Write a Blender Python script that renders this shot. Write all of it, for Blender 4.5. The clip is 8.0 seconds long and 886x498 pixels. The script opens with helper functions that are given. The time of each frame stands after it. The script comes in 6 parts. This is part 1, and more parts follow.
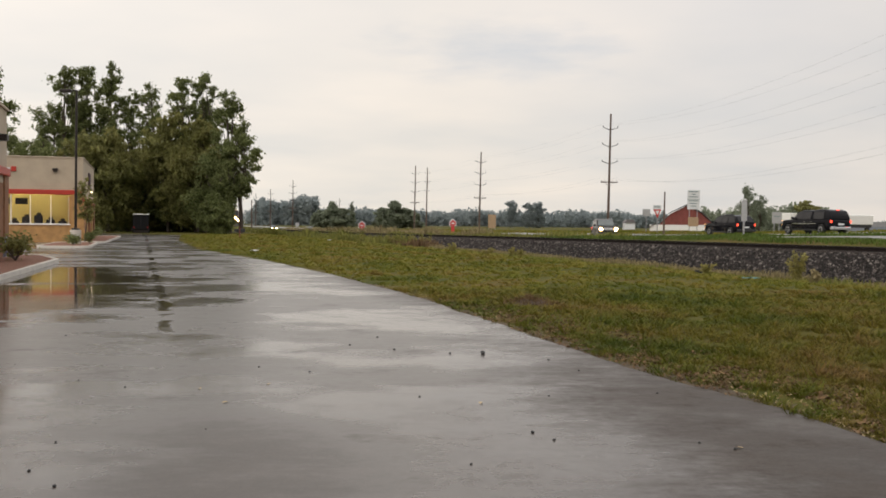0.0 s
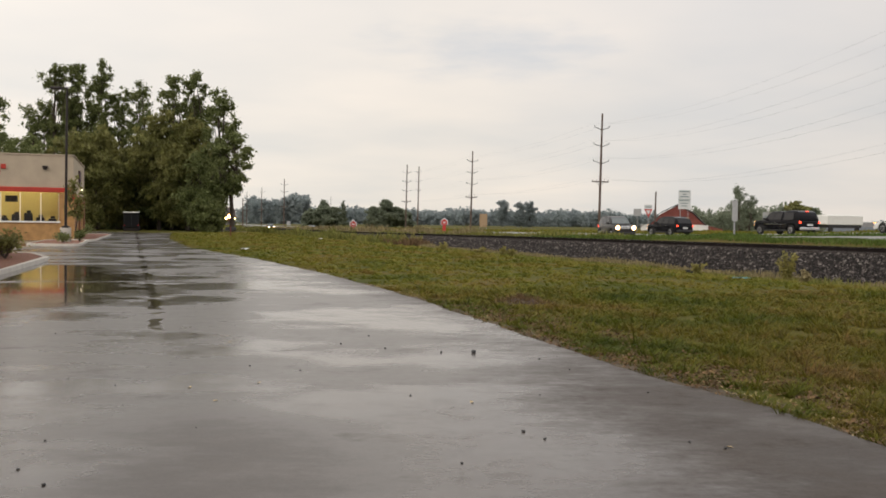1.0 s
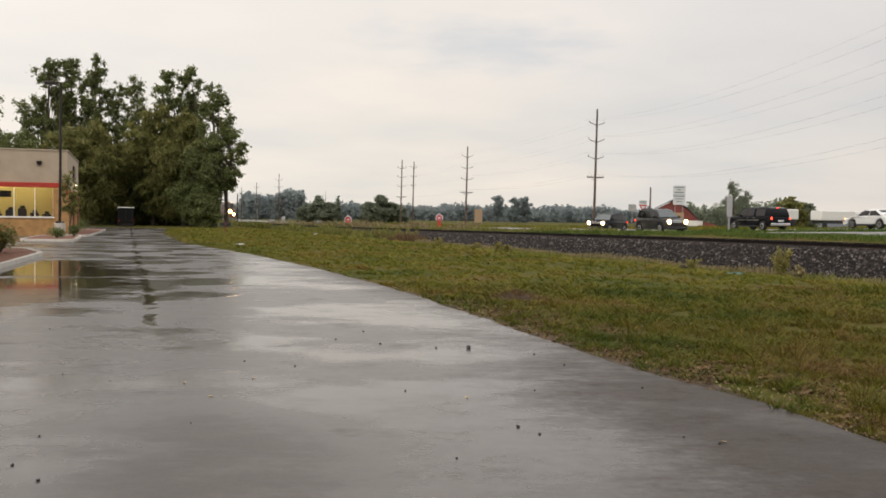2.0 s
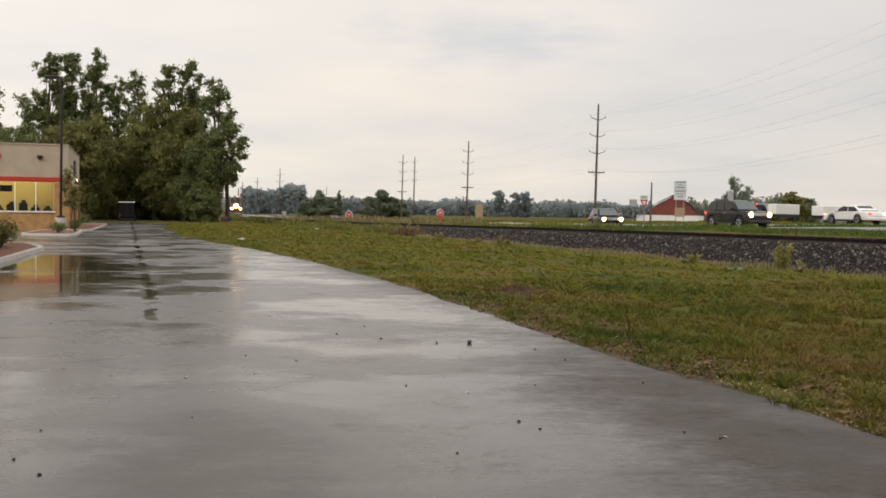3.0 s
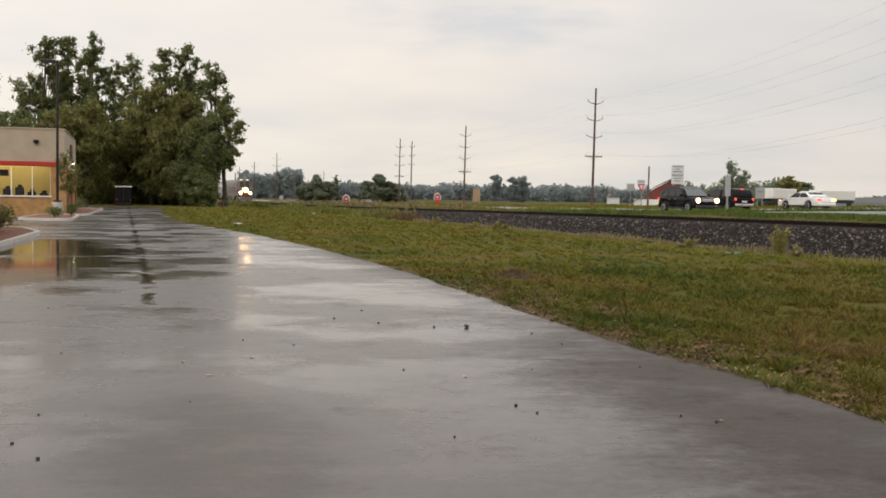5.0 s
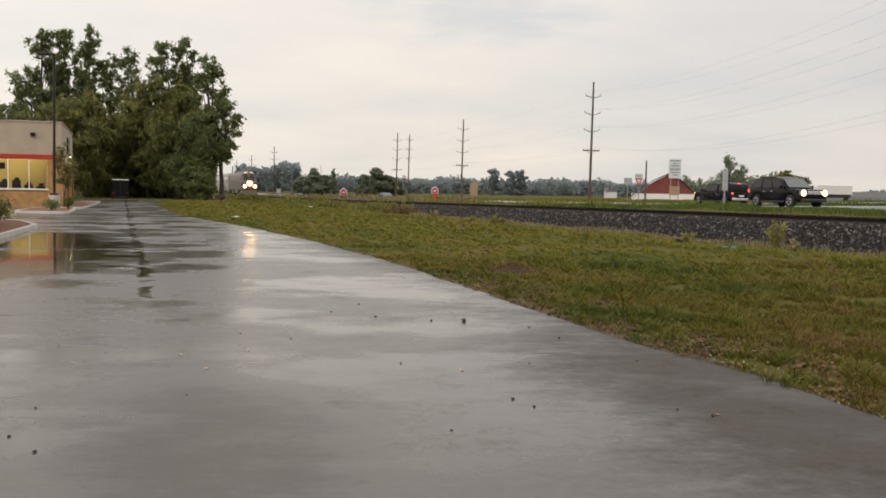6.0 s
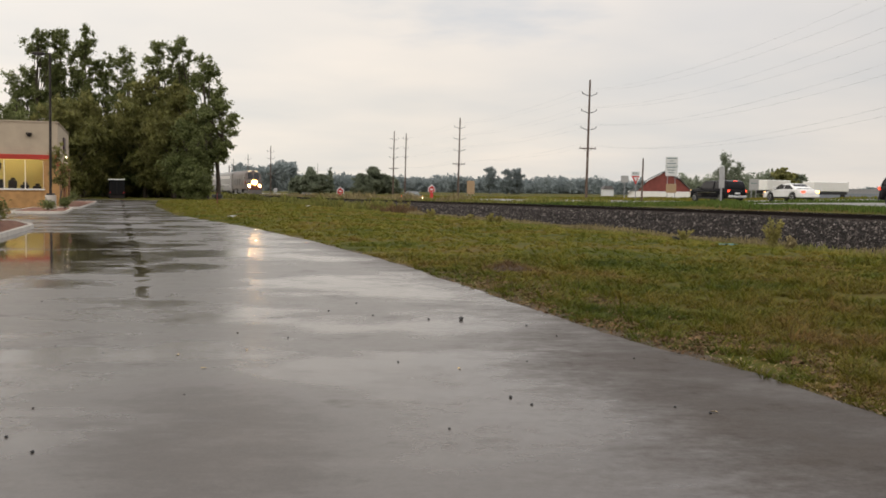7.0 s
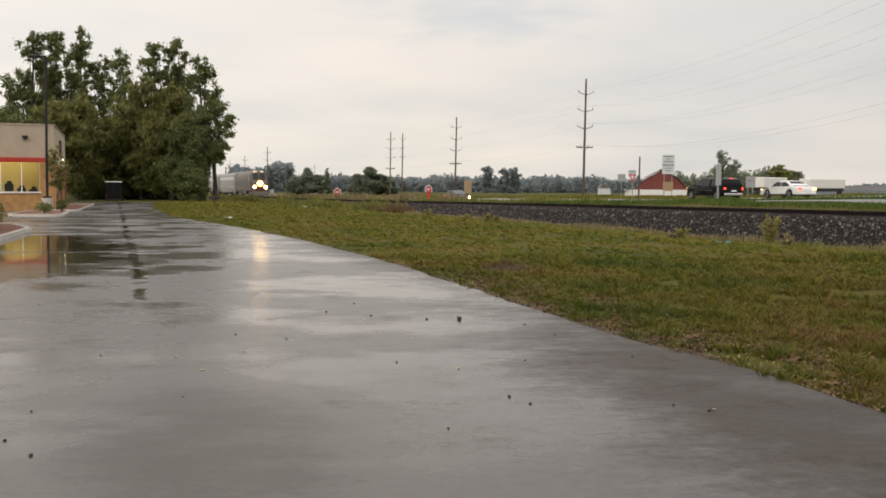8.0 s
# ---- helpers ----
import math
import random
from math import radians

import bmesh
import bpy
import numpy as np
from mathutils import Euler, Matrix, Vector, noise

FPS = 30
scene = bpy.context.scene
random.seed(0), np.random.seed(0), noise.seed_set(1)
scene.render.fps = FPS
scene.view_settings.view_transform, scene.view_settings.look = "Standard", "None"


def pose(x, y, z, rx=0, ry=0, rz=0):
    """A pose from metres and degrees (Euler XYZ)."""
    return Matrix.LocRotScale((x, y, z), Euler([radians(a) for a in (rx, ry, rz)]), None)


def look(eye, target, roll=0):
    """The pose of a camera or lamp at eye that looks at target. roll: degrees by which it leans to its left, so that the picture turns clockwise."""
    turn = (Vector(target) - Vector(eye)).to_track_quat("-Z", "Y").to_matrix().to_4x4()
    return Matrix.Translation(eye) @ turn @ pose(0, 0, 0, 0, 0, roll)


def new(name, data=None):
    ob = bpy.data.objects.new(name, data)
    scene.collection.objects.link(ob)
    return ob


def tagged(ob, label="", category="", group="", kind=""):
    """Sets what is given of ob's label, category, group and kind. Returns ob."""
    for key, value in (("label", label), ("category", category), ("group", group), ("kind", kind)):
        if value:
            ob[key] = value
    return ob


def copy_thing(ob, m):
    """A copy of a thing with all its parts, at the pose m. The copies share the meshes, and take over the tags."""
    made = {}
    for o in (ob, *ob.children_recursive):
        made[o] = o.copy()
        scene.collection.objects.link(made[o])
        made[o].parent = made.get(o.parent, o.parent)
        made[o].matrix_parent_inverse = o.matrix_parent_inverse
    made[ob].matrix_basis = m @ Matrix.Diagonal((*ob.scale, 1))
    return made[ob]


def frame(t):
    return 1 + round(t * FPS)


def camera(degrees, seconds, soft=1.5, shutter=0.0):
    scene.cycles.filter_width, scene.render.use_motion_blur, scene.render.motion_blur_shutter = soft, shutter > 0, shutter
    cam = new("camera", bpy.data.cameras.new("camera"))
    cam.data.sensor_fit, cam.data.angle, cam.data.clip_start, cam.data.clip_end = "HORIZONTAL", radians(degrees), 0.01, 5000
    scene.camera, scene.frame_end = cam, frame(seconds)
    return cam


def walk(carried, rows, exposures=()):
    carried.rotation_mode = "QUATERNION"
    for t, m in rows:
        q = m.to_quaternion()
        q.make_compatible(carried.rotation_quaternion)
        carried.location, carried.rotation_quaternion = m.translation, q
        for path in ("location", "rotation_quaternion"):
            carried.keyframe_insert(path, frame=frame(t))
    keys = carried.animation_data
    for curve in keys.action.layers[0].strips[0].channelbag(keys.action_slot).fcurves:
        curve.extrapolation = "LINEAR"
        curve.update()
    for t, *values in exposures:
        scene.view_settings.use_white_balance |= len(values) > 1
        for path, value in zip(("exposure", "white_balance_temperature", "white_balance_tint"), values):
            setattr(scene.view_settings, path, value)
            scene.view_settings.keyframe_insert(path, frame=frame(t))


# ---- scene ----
cam = camera(49, 8.0, soft=1.7)
EYE = Vector((0, 0, 1.6))


def aim(yaw, pitch, roll):
    a, b = radians(yaw), radians(pitch)
    way = Vector((math.sin(a) * math.cos(b), math.cos(a) * math.cos(b), math.sin(b)))
    return look(EYE, EYE + way, roll)


# a hand-held camera that stays in one spot and turns a little to the right and down
AIMS = [(0, 0, -1.465, 0.6), (0.5, 0.249, -1.512, 0.575), (1.0, 0.512, -1.517, 0.784), (1.5, 0.825, -1.615, 0.797),
        (3.0, 0.766, -2.082, 0.859), (3.5, 0.739, -2.207, 0.842), (4.0, 0.833, -2.482, 0.817), (4.5, 0.903, -2.72, 0.823),
        (6.0, 1.105, -3.363, 0.954), (6.5, 1.285, -3.358, 0.951), (7.0, 1.278, -3.448, 0.729), (7.5, 1.247, -3.474, 0.538),
        (8.0, 1.427, -3.457, 0.288)]
walk(cam, [(t, aim(a, b, c)) for t, a, b, c in AIMS], exposures=[(0, 0.0), (8, 0.0)])

# ---- light: an overcast evening sky with one weak, wide sun ----
SUN_ELEVATION, SUN_TURN = radians(32), radians(215)


def build_world():
    world = bpy.data.worlds.new("overcast_sky")
    scene.world = world
    world.use_nodes = True
    nt = world.node_tree
    nt.nodes.clear()
    out = nt.nodes.new("ShaderNodeOutputWorld")
    coord = nt.nodes.new("ShaderNodeTexCoord")
    sky = nt.nodes.new("ShaderNodeTexSky")
    sky.sky_type, sky.sun_disc = "NISHITA", False
    sky.sun_elevation, sky.sun_rotation = SUN_ELEVATION, SUN_TURN
    clear = nt.nodes.new("ShaderNodeBackground")
    clear.inputs["Strength"].default_value = 0.05
    nt.links.new(sky.outputs["Color"], clear.inputs["Color"])
    # layer of cloud: flat bands, stretched along the horizon
    split = nt.nodes.new("ShaderNodeSeparateXYZ")
    nt.links.new(coord.outputs["Generated"], split.inputs[0])
    lift = nt.nodes.new("ShaderNodeMath")
    lift.operation = "ADD"
    lift.inputs[1].default_value = 0.12
    lift.use_clamp = False
    nt.links.new(split.outputs["Z"], lift.inputs[0])
    high = nt.nodes.new("ShaderNodeMath")
    high.operation = "MAXIMUM"
    high.inputs[1].default_value = 0.1
    nt.links.new(lift.outputs[0], high.inputs[0])
    flat = []
    for axis in "XY":
        d = nt.nodes.new("ShaderNodeMath")
        d.operation = "DIVIDE"
        nt.links.new(split.outputs[axis], d.inputs[0])
        nt.links.new(high.outputs[0], d.inputs[1])
        flat.append(d)
    plane = nt.nodes.new("ShaderNodeCombineXYZ")
    nt.links.new(flat[0].outputs[0], plane.inputs["X"])
    nt.links.new(flat[1].outputs[0], plane.inputs["Y"])
    clouds = nt.nodes.new("ShaderNodeTexNoise")
    clouds.inputs["Scale"].default_value = 0.45
    clouds.inputs["Detail"].default_value = 5
    clouds.inputs["Roughness"].default_value = 0.5
    nt.links.new(plane.outputs[0], clouds.inputs["Vector"])
    ramp = nt.nodes.new("ShaderNodeValToRGB")
    ramp.color_ramp.elements[0].position, ramp.color_ramp.elements[0].color = 0.3, (0.66, 0.665, 0.69, 1)
    ramp.color_ramp.elements[1].position, ramp.color_ramp.elements[1].color = 0.62, (0.865, 0.805, 0.77, 1)
    nt.links.new(clouds.outputs["Fac"], ramp.inputs["Fac"])
    tall = nt.nodes.new("ShaderNodeValToRGB")
    tall.color_ramp.elements[0].position, tall.color_ramp.elements[0].color = 0.0, (0.94, 0.915, 0.86, 1)
    tall.color_ramp.elements[1].position, tall.color_ramp.elements[1].color = 0.35, (1.0, 1.0, 1.0, 1)
    nt.links.new(split.outputs["Z"], tall.inputs["Fac"])
    mul = nt.nodes.new("ShaderNodeMix")
    mul.data_type, mul.blend_type = "RGBA", "MULTIPLY"
    mul.inputs[0].default_value = 1.0
    nt.links.new(ramp.outputs["Color"], mul.inputs[6])
    nt.links.new(tall.outputs["Color"], mul.inputs[7])
    # the cloud is creamier towards one side
    side = nt.nodes.new("ShaderNodeValToRGB")
    side.color_ramp.elements[0].position, side.color_ramp.elements[0].color = 0.0, (1.0, 0.99, 0.955, 1)
    side.color_ramp.elements[1].position, side.color_ramp.elements[1].color = 0.28, (0.98, 0.992, 1.0, 1)
    nt.links.new(split.outputs["X"], side.inputs["Fac"])
    cream = nt.nodes.new("ShaderNodeMix")
    cream.data_type, cream.blend_type = "RGBA", "MULTIPLY"
    cream.inputs[0].default_value = 1.0
    nt.links.new(mul.outputs[2], cream.inputs[6])
    nt.links.new(side.outputs["Color"], cream.inputs[7])
    wide = nt.nodes.new("ShaderNodeMapRange")
    for key, value in (("From Min", -0.5), ("From Max", 0.5), ("To Min", 1.08), ("To Max", 0.80)):
        wide.inputs[key].default_value = value
    nt.links.new(split.outputs["X"], wide.inputs["Value"])
    # an overcast sky is brighter overhead than at the horizon
    zenith = nt.nodes.new("ShaderNodeMapRange")
    for key, value in (("From Min", 0.28), ("From Max", 0.95), ("To Min", 1.0), ("To Max", 1.9)):
        zenith.inputs[key].default_value = value
    nt.links.new(split.outputs["Z"], zenith.inputs["Value"])
    level = nt.nodes.new("ShaderNodeMath")
    level.operation = "MULTIPLY"
    nt.links.new(wide.outputs["Result"], level.inputs[0])
    nt.links.new(zenith.outputs["Result"], level.inputs[1])
    even = nt.nodes.new("ShaderNodeVectorMath")
    even.operation = "SCALE"
    nt.links.new(cream.outputs[2], even.inputs[0])
    nt.links.new(level.outputs[0], even.inputs["Scale"])
    # one bluish grey bank of thicker cloud
    bank = nt.nodes.new("ShaderNodeMapping")
    bank.inputs["Location"].default_value = (-0.38, 0, -4.4)
    bank.inputs["Scale"].default_value = (6.5, 0, 25.0)
    nt.links.new(coord.outputs["Generated"], bank.inputs["Vector"])
    wisps = nt.nodes.new("ShaderNodeTexNoise")
    wisps.inputs["Scale"].default_value, wisps.inputs["Detail"].default_value = 14, 4
    squash = nt.nodes.new("ShaderNodeMapping")
    squash.inputs["Scale"].default_value = (1, 1, 4)
    nt.links.new(coord.outputs["Generated"], squash.inputs["Vector"])
    nt.links.new(squash.outputs[0], wisps.inputs["Vector"])
    span = nt.nodes.new("ShaderNodeVectorMath")
    span.operation = "LENGTH"
    nt.links.new(bank.outputs[0], span.inputs[0])
    shift = nt.nodes.new("ShaderNodeMath")
    shift.operation = "MULTIPLY_ADD"
    shift.inputs[1].default_value = 1.4
    nt.links.new(wisps.outputs["Fac"], shift.inputs[0])
    nt.links.new(span.outputs["Value"], shift.inputs[2])
    thick = nt.nodes.new("ShaderNodeMapRange")
    thick.interpolation_type = "SMOOTHSTEP"
    for key, value in (("From Min", 0.55), ("From Max", 1.75), ("To Min", 0.85), ("To Max", 0.0)):
        thick.inputs[key].default_value = value
    nt.links.new(shift.outputs[0], thick.inputs["Value"])
    banked = nt.nodes.new("ShaderNodeMix")
    banked.data_type = "RGBA"
    banked.inputs[7].default_value = (0.52, 0.54, 0.57, 1)
    nt.links.new(thick.outputs["Result"], banked.inputs[0])
    nt.links.new(even.outputs[0], banked.inputs[6])
    cover = nt.nodes.new("ShaderNodeBackground")
    cover.inputs["Strength"].default_value = 1.25
    nt.links.new(banked.outputs[2], cover.inputs["Color"])
    both = nt.nodes.new("ShaderNodeMixShader")
    both.inputs["Fac"].default_value = 0.94
    nt.links.new(clear.outputs[0], both.inputs[1])
    nt.links.new(cover.outputs[0], both.inputs[2])
    nt.links.new(both.outputs[0], out.inputs["Surface"])


build_world()
sun = new("sun", bpy.data.lights.new("sun", "SUN"))
sun.data.energy, sun.data.angle, sun.data.color = 0.6, radians(25), (1, 0.95, 0.88)
sun.rotation_euler = (radians(90) - SUN_ELEVATION, 0, math.pi - SUN_TURN)


# ---- materials ----
def material(name, color, rough=0.6, metal=0.0, vary=0.25, scale=8.0, bump=0.0, bump_scale=60.0, second=None, island=0.0,
             emit=0.0, specular=0.5, through_light=0.0):
    """A procedural surface: base colour broken at two scales, roughness variation and fine relief."""
    m = bpy.data.materials.new(name)
    m.use_nodes = True
    nt = m.node_tree
    b = nt.nodes["Principled BSDF"]
    b.inputs["Roughness"].default_value = rough
    b.inputs["Metallic"].default_value = metal
    b.inputs["Specular IOR Level"].default_value = specular
    coord = nt.nodes.new("ShaderNodeTexCoord")
    big = nt.nodes.new("ShaderNodeTexNoise")
    big.inputs["Scale"].default_value = scale
    big.inputs["Detail"].default_value = 6
    nt.links.new(coord.outputs["Object"], big.inputs["Vector"])
    fine = nt.nodes.new("ShaderNodeTexNoise")
    fine.inputs["Scale"].default_value = scale * 9
    fine.inputs["Detail"].default_value = 3
    nt.links.new(coord.outputs["Object"], fine.inputs["Vector"])
    add = nt.nodes.new("ShaderNodeMath")
    add.operation = "MULTIPLY_ADD"
    add.inputs[1].default_value = 0.35
    nt.links.new(fine.outputs["Fac"], add.inputs[0])
    nt.links.new(big.outputs["Fac"], add.inputs[2])
    ramp = nt.nodes.new("ShaderNodeValToRGB")
    c = np.array(color)
    c2 = np.array(second) if second else c * (1 + vary)
    ramp.color_ramp.elements[0].position = 0.45
    ramp.color_ramp.elements[1].position = 0.9
    ramp.color_ramp.elements[0].color = (*(c if second else c * (1 - vary)), 1)
    ramp.color_ramp.elements[1].color = (*np.minimum(c2, 1), 1)
    nt.links.new(add.outputs[0], ramp.inputs["Fac"])
    last = ramp.outputs["Color"]
    if island:
        geo = nt.nodes.new("ShaderNodeNewGeometry")
        hsv = nt.nodes.new("ShaderNodeHueSaturation")
        span = nt.nodes.new("ShaderNodeMapRange")
        span.inputs["To Min"].default_value, span.inputs["To Max"].default_value = 1 - island, 1 + island
        nt.links.new(geo.outputs["Random Per Island"], span.inputs["Value"])
        nt.links.new(span.outputs["Result"], hsv.inputs["Value"])
        nt.links.new(last, hsv.inputs["Color"])
        last = hsv.outputs["Color"]
    nt.links.new(last, b.inputs["Base Color"])
    if bump:
        tex = nt.nodes.new("ShaderNodeTexNoise")
        tex.inputs["Scale"].default_value = bump_scale
        tex.inputs["Detail"].default_value = 4
        nt.links.new(coord.outputs["Object"], tex.inputs["Vector"])
        bp = nt.nodes.new("ShaderNodeBump")
        bp.inputs["Strength"].default_value = bump
        bp.inputs["Distance"].default_value = 0.02
        nt.links.new(tex.outputs["Fac"], bp.inputs["Height"])
        nt.links.new(bp.outputs["Normal"], b.inputs["Normal"])
    if emit:
        nt.links.new(last, b.inputs["Emission Color"])
        b.inputs["Emission Strength"].default_value = emit
    if through_light:
        t = nt.nodes.new("ShaderNodeBsdfTranslucent")
        nt.links.new(last, t.inputs["Color"])
        mix = nt.nodes.new("ShaderNodeMixShader")
        mix.inputs["Fac"].default_value = through_light
        nt.links.new(b.outputs[0], mix.inputs[1])
        nt.links.new(t.outputs[0], mix.inputs[2])
        nt.links.new(mix.outputs[0], nt.nodes["Material Output"].inputs["Surface"])
    return m


def wet_asphalt():
    """Worn asphalt after rain: a wet film that is smooth in patches, standing water where the lot is low."""
    m = bpy.data.materials.new("wet_asphalt")
    m.use_nodes = True
    nt = m.node_tree
    b = nt.nodes["Principled BSDF"]
    coord = nt.nodes.new("ShaderNodeTexCoord")

    def noise_of(scale, detail=4, stretch=(1, 1, 1), rough=0.55):
        mp = nt.nodes.new("ShaderNodeMapping")
        mp.inputs["Scale"].default_value = stretch
        nt.links.new(coord.outputs["Object"], mp.inputs["Vector"])
        n = nt.nodes.new("ShaderNodeTexNoise")
        n.inputs["Scale"].default_value, n.inputs["Detail"].default_value = scale, detail
        n.inputs["Roughness"].default_value = rough
        nt.links.new(mp.outputs[0], n.inputs["Vector"])
        return n.outputs["Fac"]

    def math_of(op, a, c, clamp=False):
        n = nt.nodes.new("ShaderNodeMath")
        n.operation, n.use_clamp = op, clamp
        for i, v in enumerate((a, c)):
            if isinstance(v, (int, float)):
                n.inputs[i].default_value = v
            else:
                nt.links.new(v, n.inputs[i])
        return n.outputs[0]

    def span(v, a, c, lo, hi):
        n = nt.nodes.new("ShaderNodeMapRange")
        n.interpolation_type = "SMOOTHSTEP"
        for k, x in (("From Min", a), ("From Max", c), ("To Min", lo), ("To Max", hi)):
            n.inputs[k].default_value = x
        nt.links.new(v, n.inputs["Value"])
        return n.outputs["Result"]

    # the low part of the lot by the kerbs, where water stands
    split = nt.nodes.new("ShaderNodeSeparateXYZ")
    nt.links.new(coord.outputs["Object"], split.inputs[0])
    along = math_of("ADD", math_of("MULTIPLY", split.outputs["X"], -0.296), math_of("MULTIPLY", split.outputs["Y"], 0.955))
    across = math_of("ADD", math_of("MULTIPLY", split.outputs["X"], 0.955), math_of("MULTIPLY", split.outputs["Y"], 0.296))

    def oval(u, v, ru, rv):
        du = math_of("DIVIDE", math_of("SUBTRACT", along, u), ru)
        dv = math_of("DIVIDE", math_of("SUBTRACT", across, v), rv)
        return math_of("ADD", math_of("MULTIPLY", du, du), math_of("MULTIPLY", dv, dv))

    def centred(v, k):
        return math_of("MULTIPLY", math_of("SUBTRACT", v, 0.5), k)

    edge = noise_of(0.75, 5, (0.4, 1, 1), 0.65)
    wander = noise_of(0.5, 4)
    pool = span(math_of("ADD", oval(25.8, -4.9, 11.0, 5.4), centred(edge, 2.6)), 0.65, 1.05, 1.0, 0.0)
    # low paving courses that stand out of the water
    for course, half in ((26.0, 0.5), (35.2, 0.45)):
        off = math_of("ABSOLUTE", math_of("ADD", math_of("SUBTRACT", along, course), centred(wander, 1.6)), 0)
        pool = math_of("MULTIPLY", pool, span(off, half * 0.4, half, 0.12, 1.0))
    small = span(noise_of(0.5, 5, (0.45, 0.8, 1), 0.62), 0.61, 0.68, 0.0, 0.9)
    beyond = span(along, 36, 48, 0.0, 1.0)
    # the joint between two paving lanes, with water standing in its broken stretches
    seam = math_of("ABSOLUTE", math_of("ADD", math_of("SUBTRACT", across, 0.40), centred(noise_of(0.9, 5, (1, 1, 1), 0.7), 0.7)), 0)
    wet_seam = math_of("MULTIPLY", span(seam, 0.05, 0.16, 1.0, 0.0), span(noise_of(0.55, 3, (0.5, 1, 1)), 0.46, 0.53, 0.0, 1.0))
    wet_seam = math_of("MULTIPLY", wet_seam, span(along, 12, 15, 0.0, 1.0))
    water = math_of("MAXIMUM", math_of("MAXIMUM", pool, wet_seam), math_of("MULTIPLY", small, beyond), True)
    broad = noise_of(0.16, 4, (1, 0.7, 1), 0.5)
    film = span(math_of("ADD", noise_of(0.42, 6, (0.75, 1, 1), 0.6), centred(broad, 0.7)), 0.40, 0.62, 0.0, 1.0)
    grain = noise_of(55, 5)
    mottle = noise_of(11, 6, (0.8, 1, 1), 0.75)
    streak = noise_of(2.2, 8, (0.55, 1, 1), 0.78)
    # worn, open-textured spots that drain and look darker
    worn = span(math_of("ADD", noise_of(1.3, 6, (0.8, 1, 1), 0.7), centred(broad, 0.5)), 0.53, 0.68, 0.0, 1.0)
    worn = math_of("MAXIMUM", math_of("MULTIPLY", worn, 0.55), span(math_of("ADD", oval(6.3, 0.5, 1.5, 0.75), centred(math_of("ADD", math_of("MULTIPLY", streak, 0.6), math_of("MULTIPLY", mottle, 0.4)), 7.0)), 0.0, 2.2, 0.7, 0.0))
    rough = math_of("ADD", span(film, 0, 1, 0.31, 0.14), math_of("ADD", centred(streak, 0.22), centred(mottle, 0.10)))
    rough = math_of("ADD", rough, math_of("MULTIPLY", worn, 0.16))
    lane = math_of("SUBTRACT", across, span(along, 5, 15, 0.0, 2.3))
    dry = span(math_of("ADD", lane, math_of("ADD", centred(streak, 2.0), centred(mottle, 0.8))), 1.9, 4.3, 0.0, 1.0)
    rough = math_of("ADD", rough, math_of("MULTIPLY", dry, 0.22))
    gloss = math_of("MULTIPLY", span(dry, 0, 1, 0.74, 0.14), math_of("MULTIPLY", span(worn, 0, 1, 1.0, 0.45), span(mottle, 0.3, 0.7, 1.12, 0.86)))
    nt.links.new(math_of("MAXIMUM", gloss, span(water, 0, 1, 0.0, 0.5)), b.inputs["Specular IOR Level"])
    rough = math_of("MULTIPLY", math_of("MAXIMUM", rough, 0.15), span(water, 0, 1, 1.0, 0.28))
    nt.links.new(math_of("MAXIMUM", rough, 0.03), b.inputs["Roughness"])
    ramp = nt.nodes.new("ShaderNodeValToRGB")
    ramp.color_ramp.elements[0].color = (0.023, 0.018, 0.015, 1)
    ramp.color_ramp.elements[1].color = (0.070, 0.056, 0.046, 1)
    ramp.color_ramp.elements[0].position, ramp.color_ramp.elements[1].position = 0.3, 0.72
    tone = math_of("ADD", math_of("MULTIPLY", grain, 0.55), math_of("MULTIPLY", streak, 0.45))
    nt.links.new(tone, ramp.inputs["Fac"])
    nt.links.new(ramp.outputs["Color"], b.inputs["Base Color"])
    bp = nt.nodes.new("ShaderNodeBump")
    bp.inputs["Distance"].default_value = 0.004
    nt.links.new(span(water, 0, 1, 0.10, 0.01), bp.inputs["Strength"])
    nt.links.new(math_of("ADD", grain, math_of("MULTIPLY", mottle, 0.6)), bp.inputs["Height"])
    nt.links.new(bp.outputs["Normal"], b.inputs["Normal"])
    return m


def turf(name, rough=0.75, island=0.0, through_light=0.0, bump=0.0, fine=2.4, dim=1.0, even=0.0):
    """Late-summer turf: patches of deep green, olive and straw."""
    m = material(name, (0.1, 0.1, 0.03), rough, scale=0.3, island=island, specular=0.12, through_light=through_light, bump=bump, bump_scale=14)
    ramp = next(n for n in m.node_tree.nodes if n.bl_idname == "ShaderNodeValToRGB").color_ramp
    next(n for n in m.node_tree.nodes if n.bl_idname == "ShaderNodeMath").inputs[1].default_value = 0.6
    noises = [n for n in m.node_tree.nodes if n.bl_idname == "ShaderNodeTexNoise"]
    noises[1].inputs["Scale"].default_value = fine
    tones = [(0.60, 0.034, 0.064, 0.009), (0.73, 0.096, 0.112, 0.014), (0.86, 0.155, 0.132, 0.022), (1.0, 0.175, 0.105, 0.038)]
    mean = (0.130, 0.119, 0.022)
    tones = [(t[0], *(a + (b - a) * even for a, b in zip(t[1:], mean))) for t in tones]
    while len(ramp.elements) < 4:
        ramp.elements.new(0.5)
    for e, (pos, r, g, b) in zip(ramp.elements, tones):
        e.position, e.color = pos, (r * dim, g * dim, b * dim, 1)
    return m


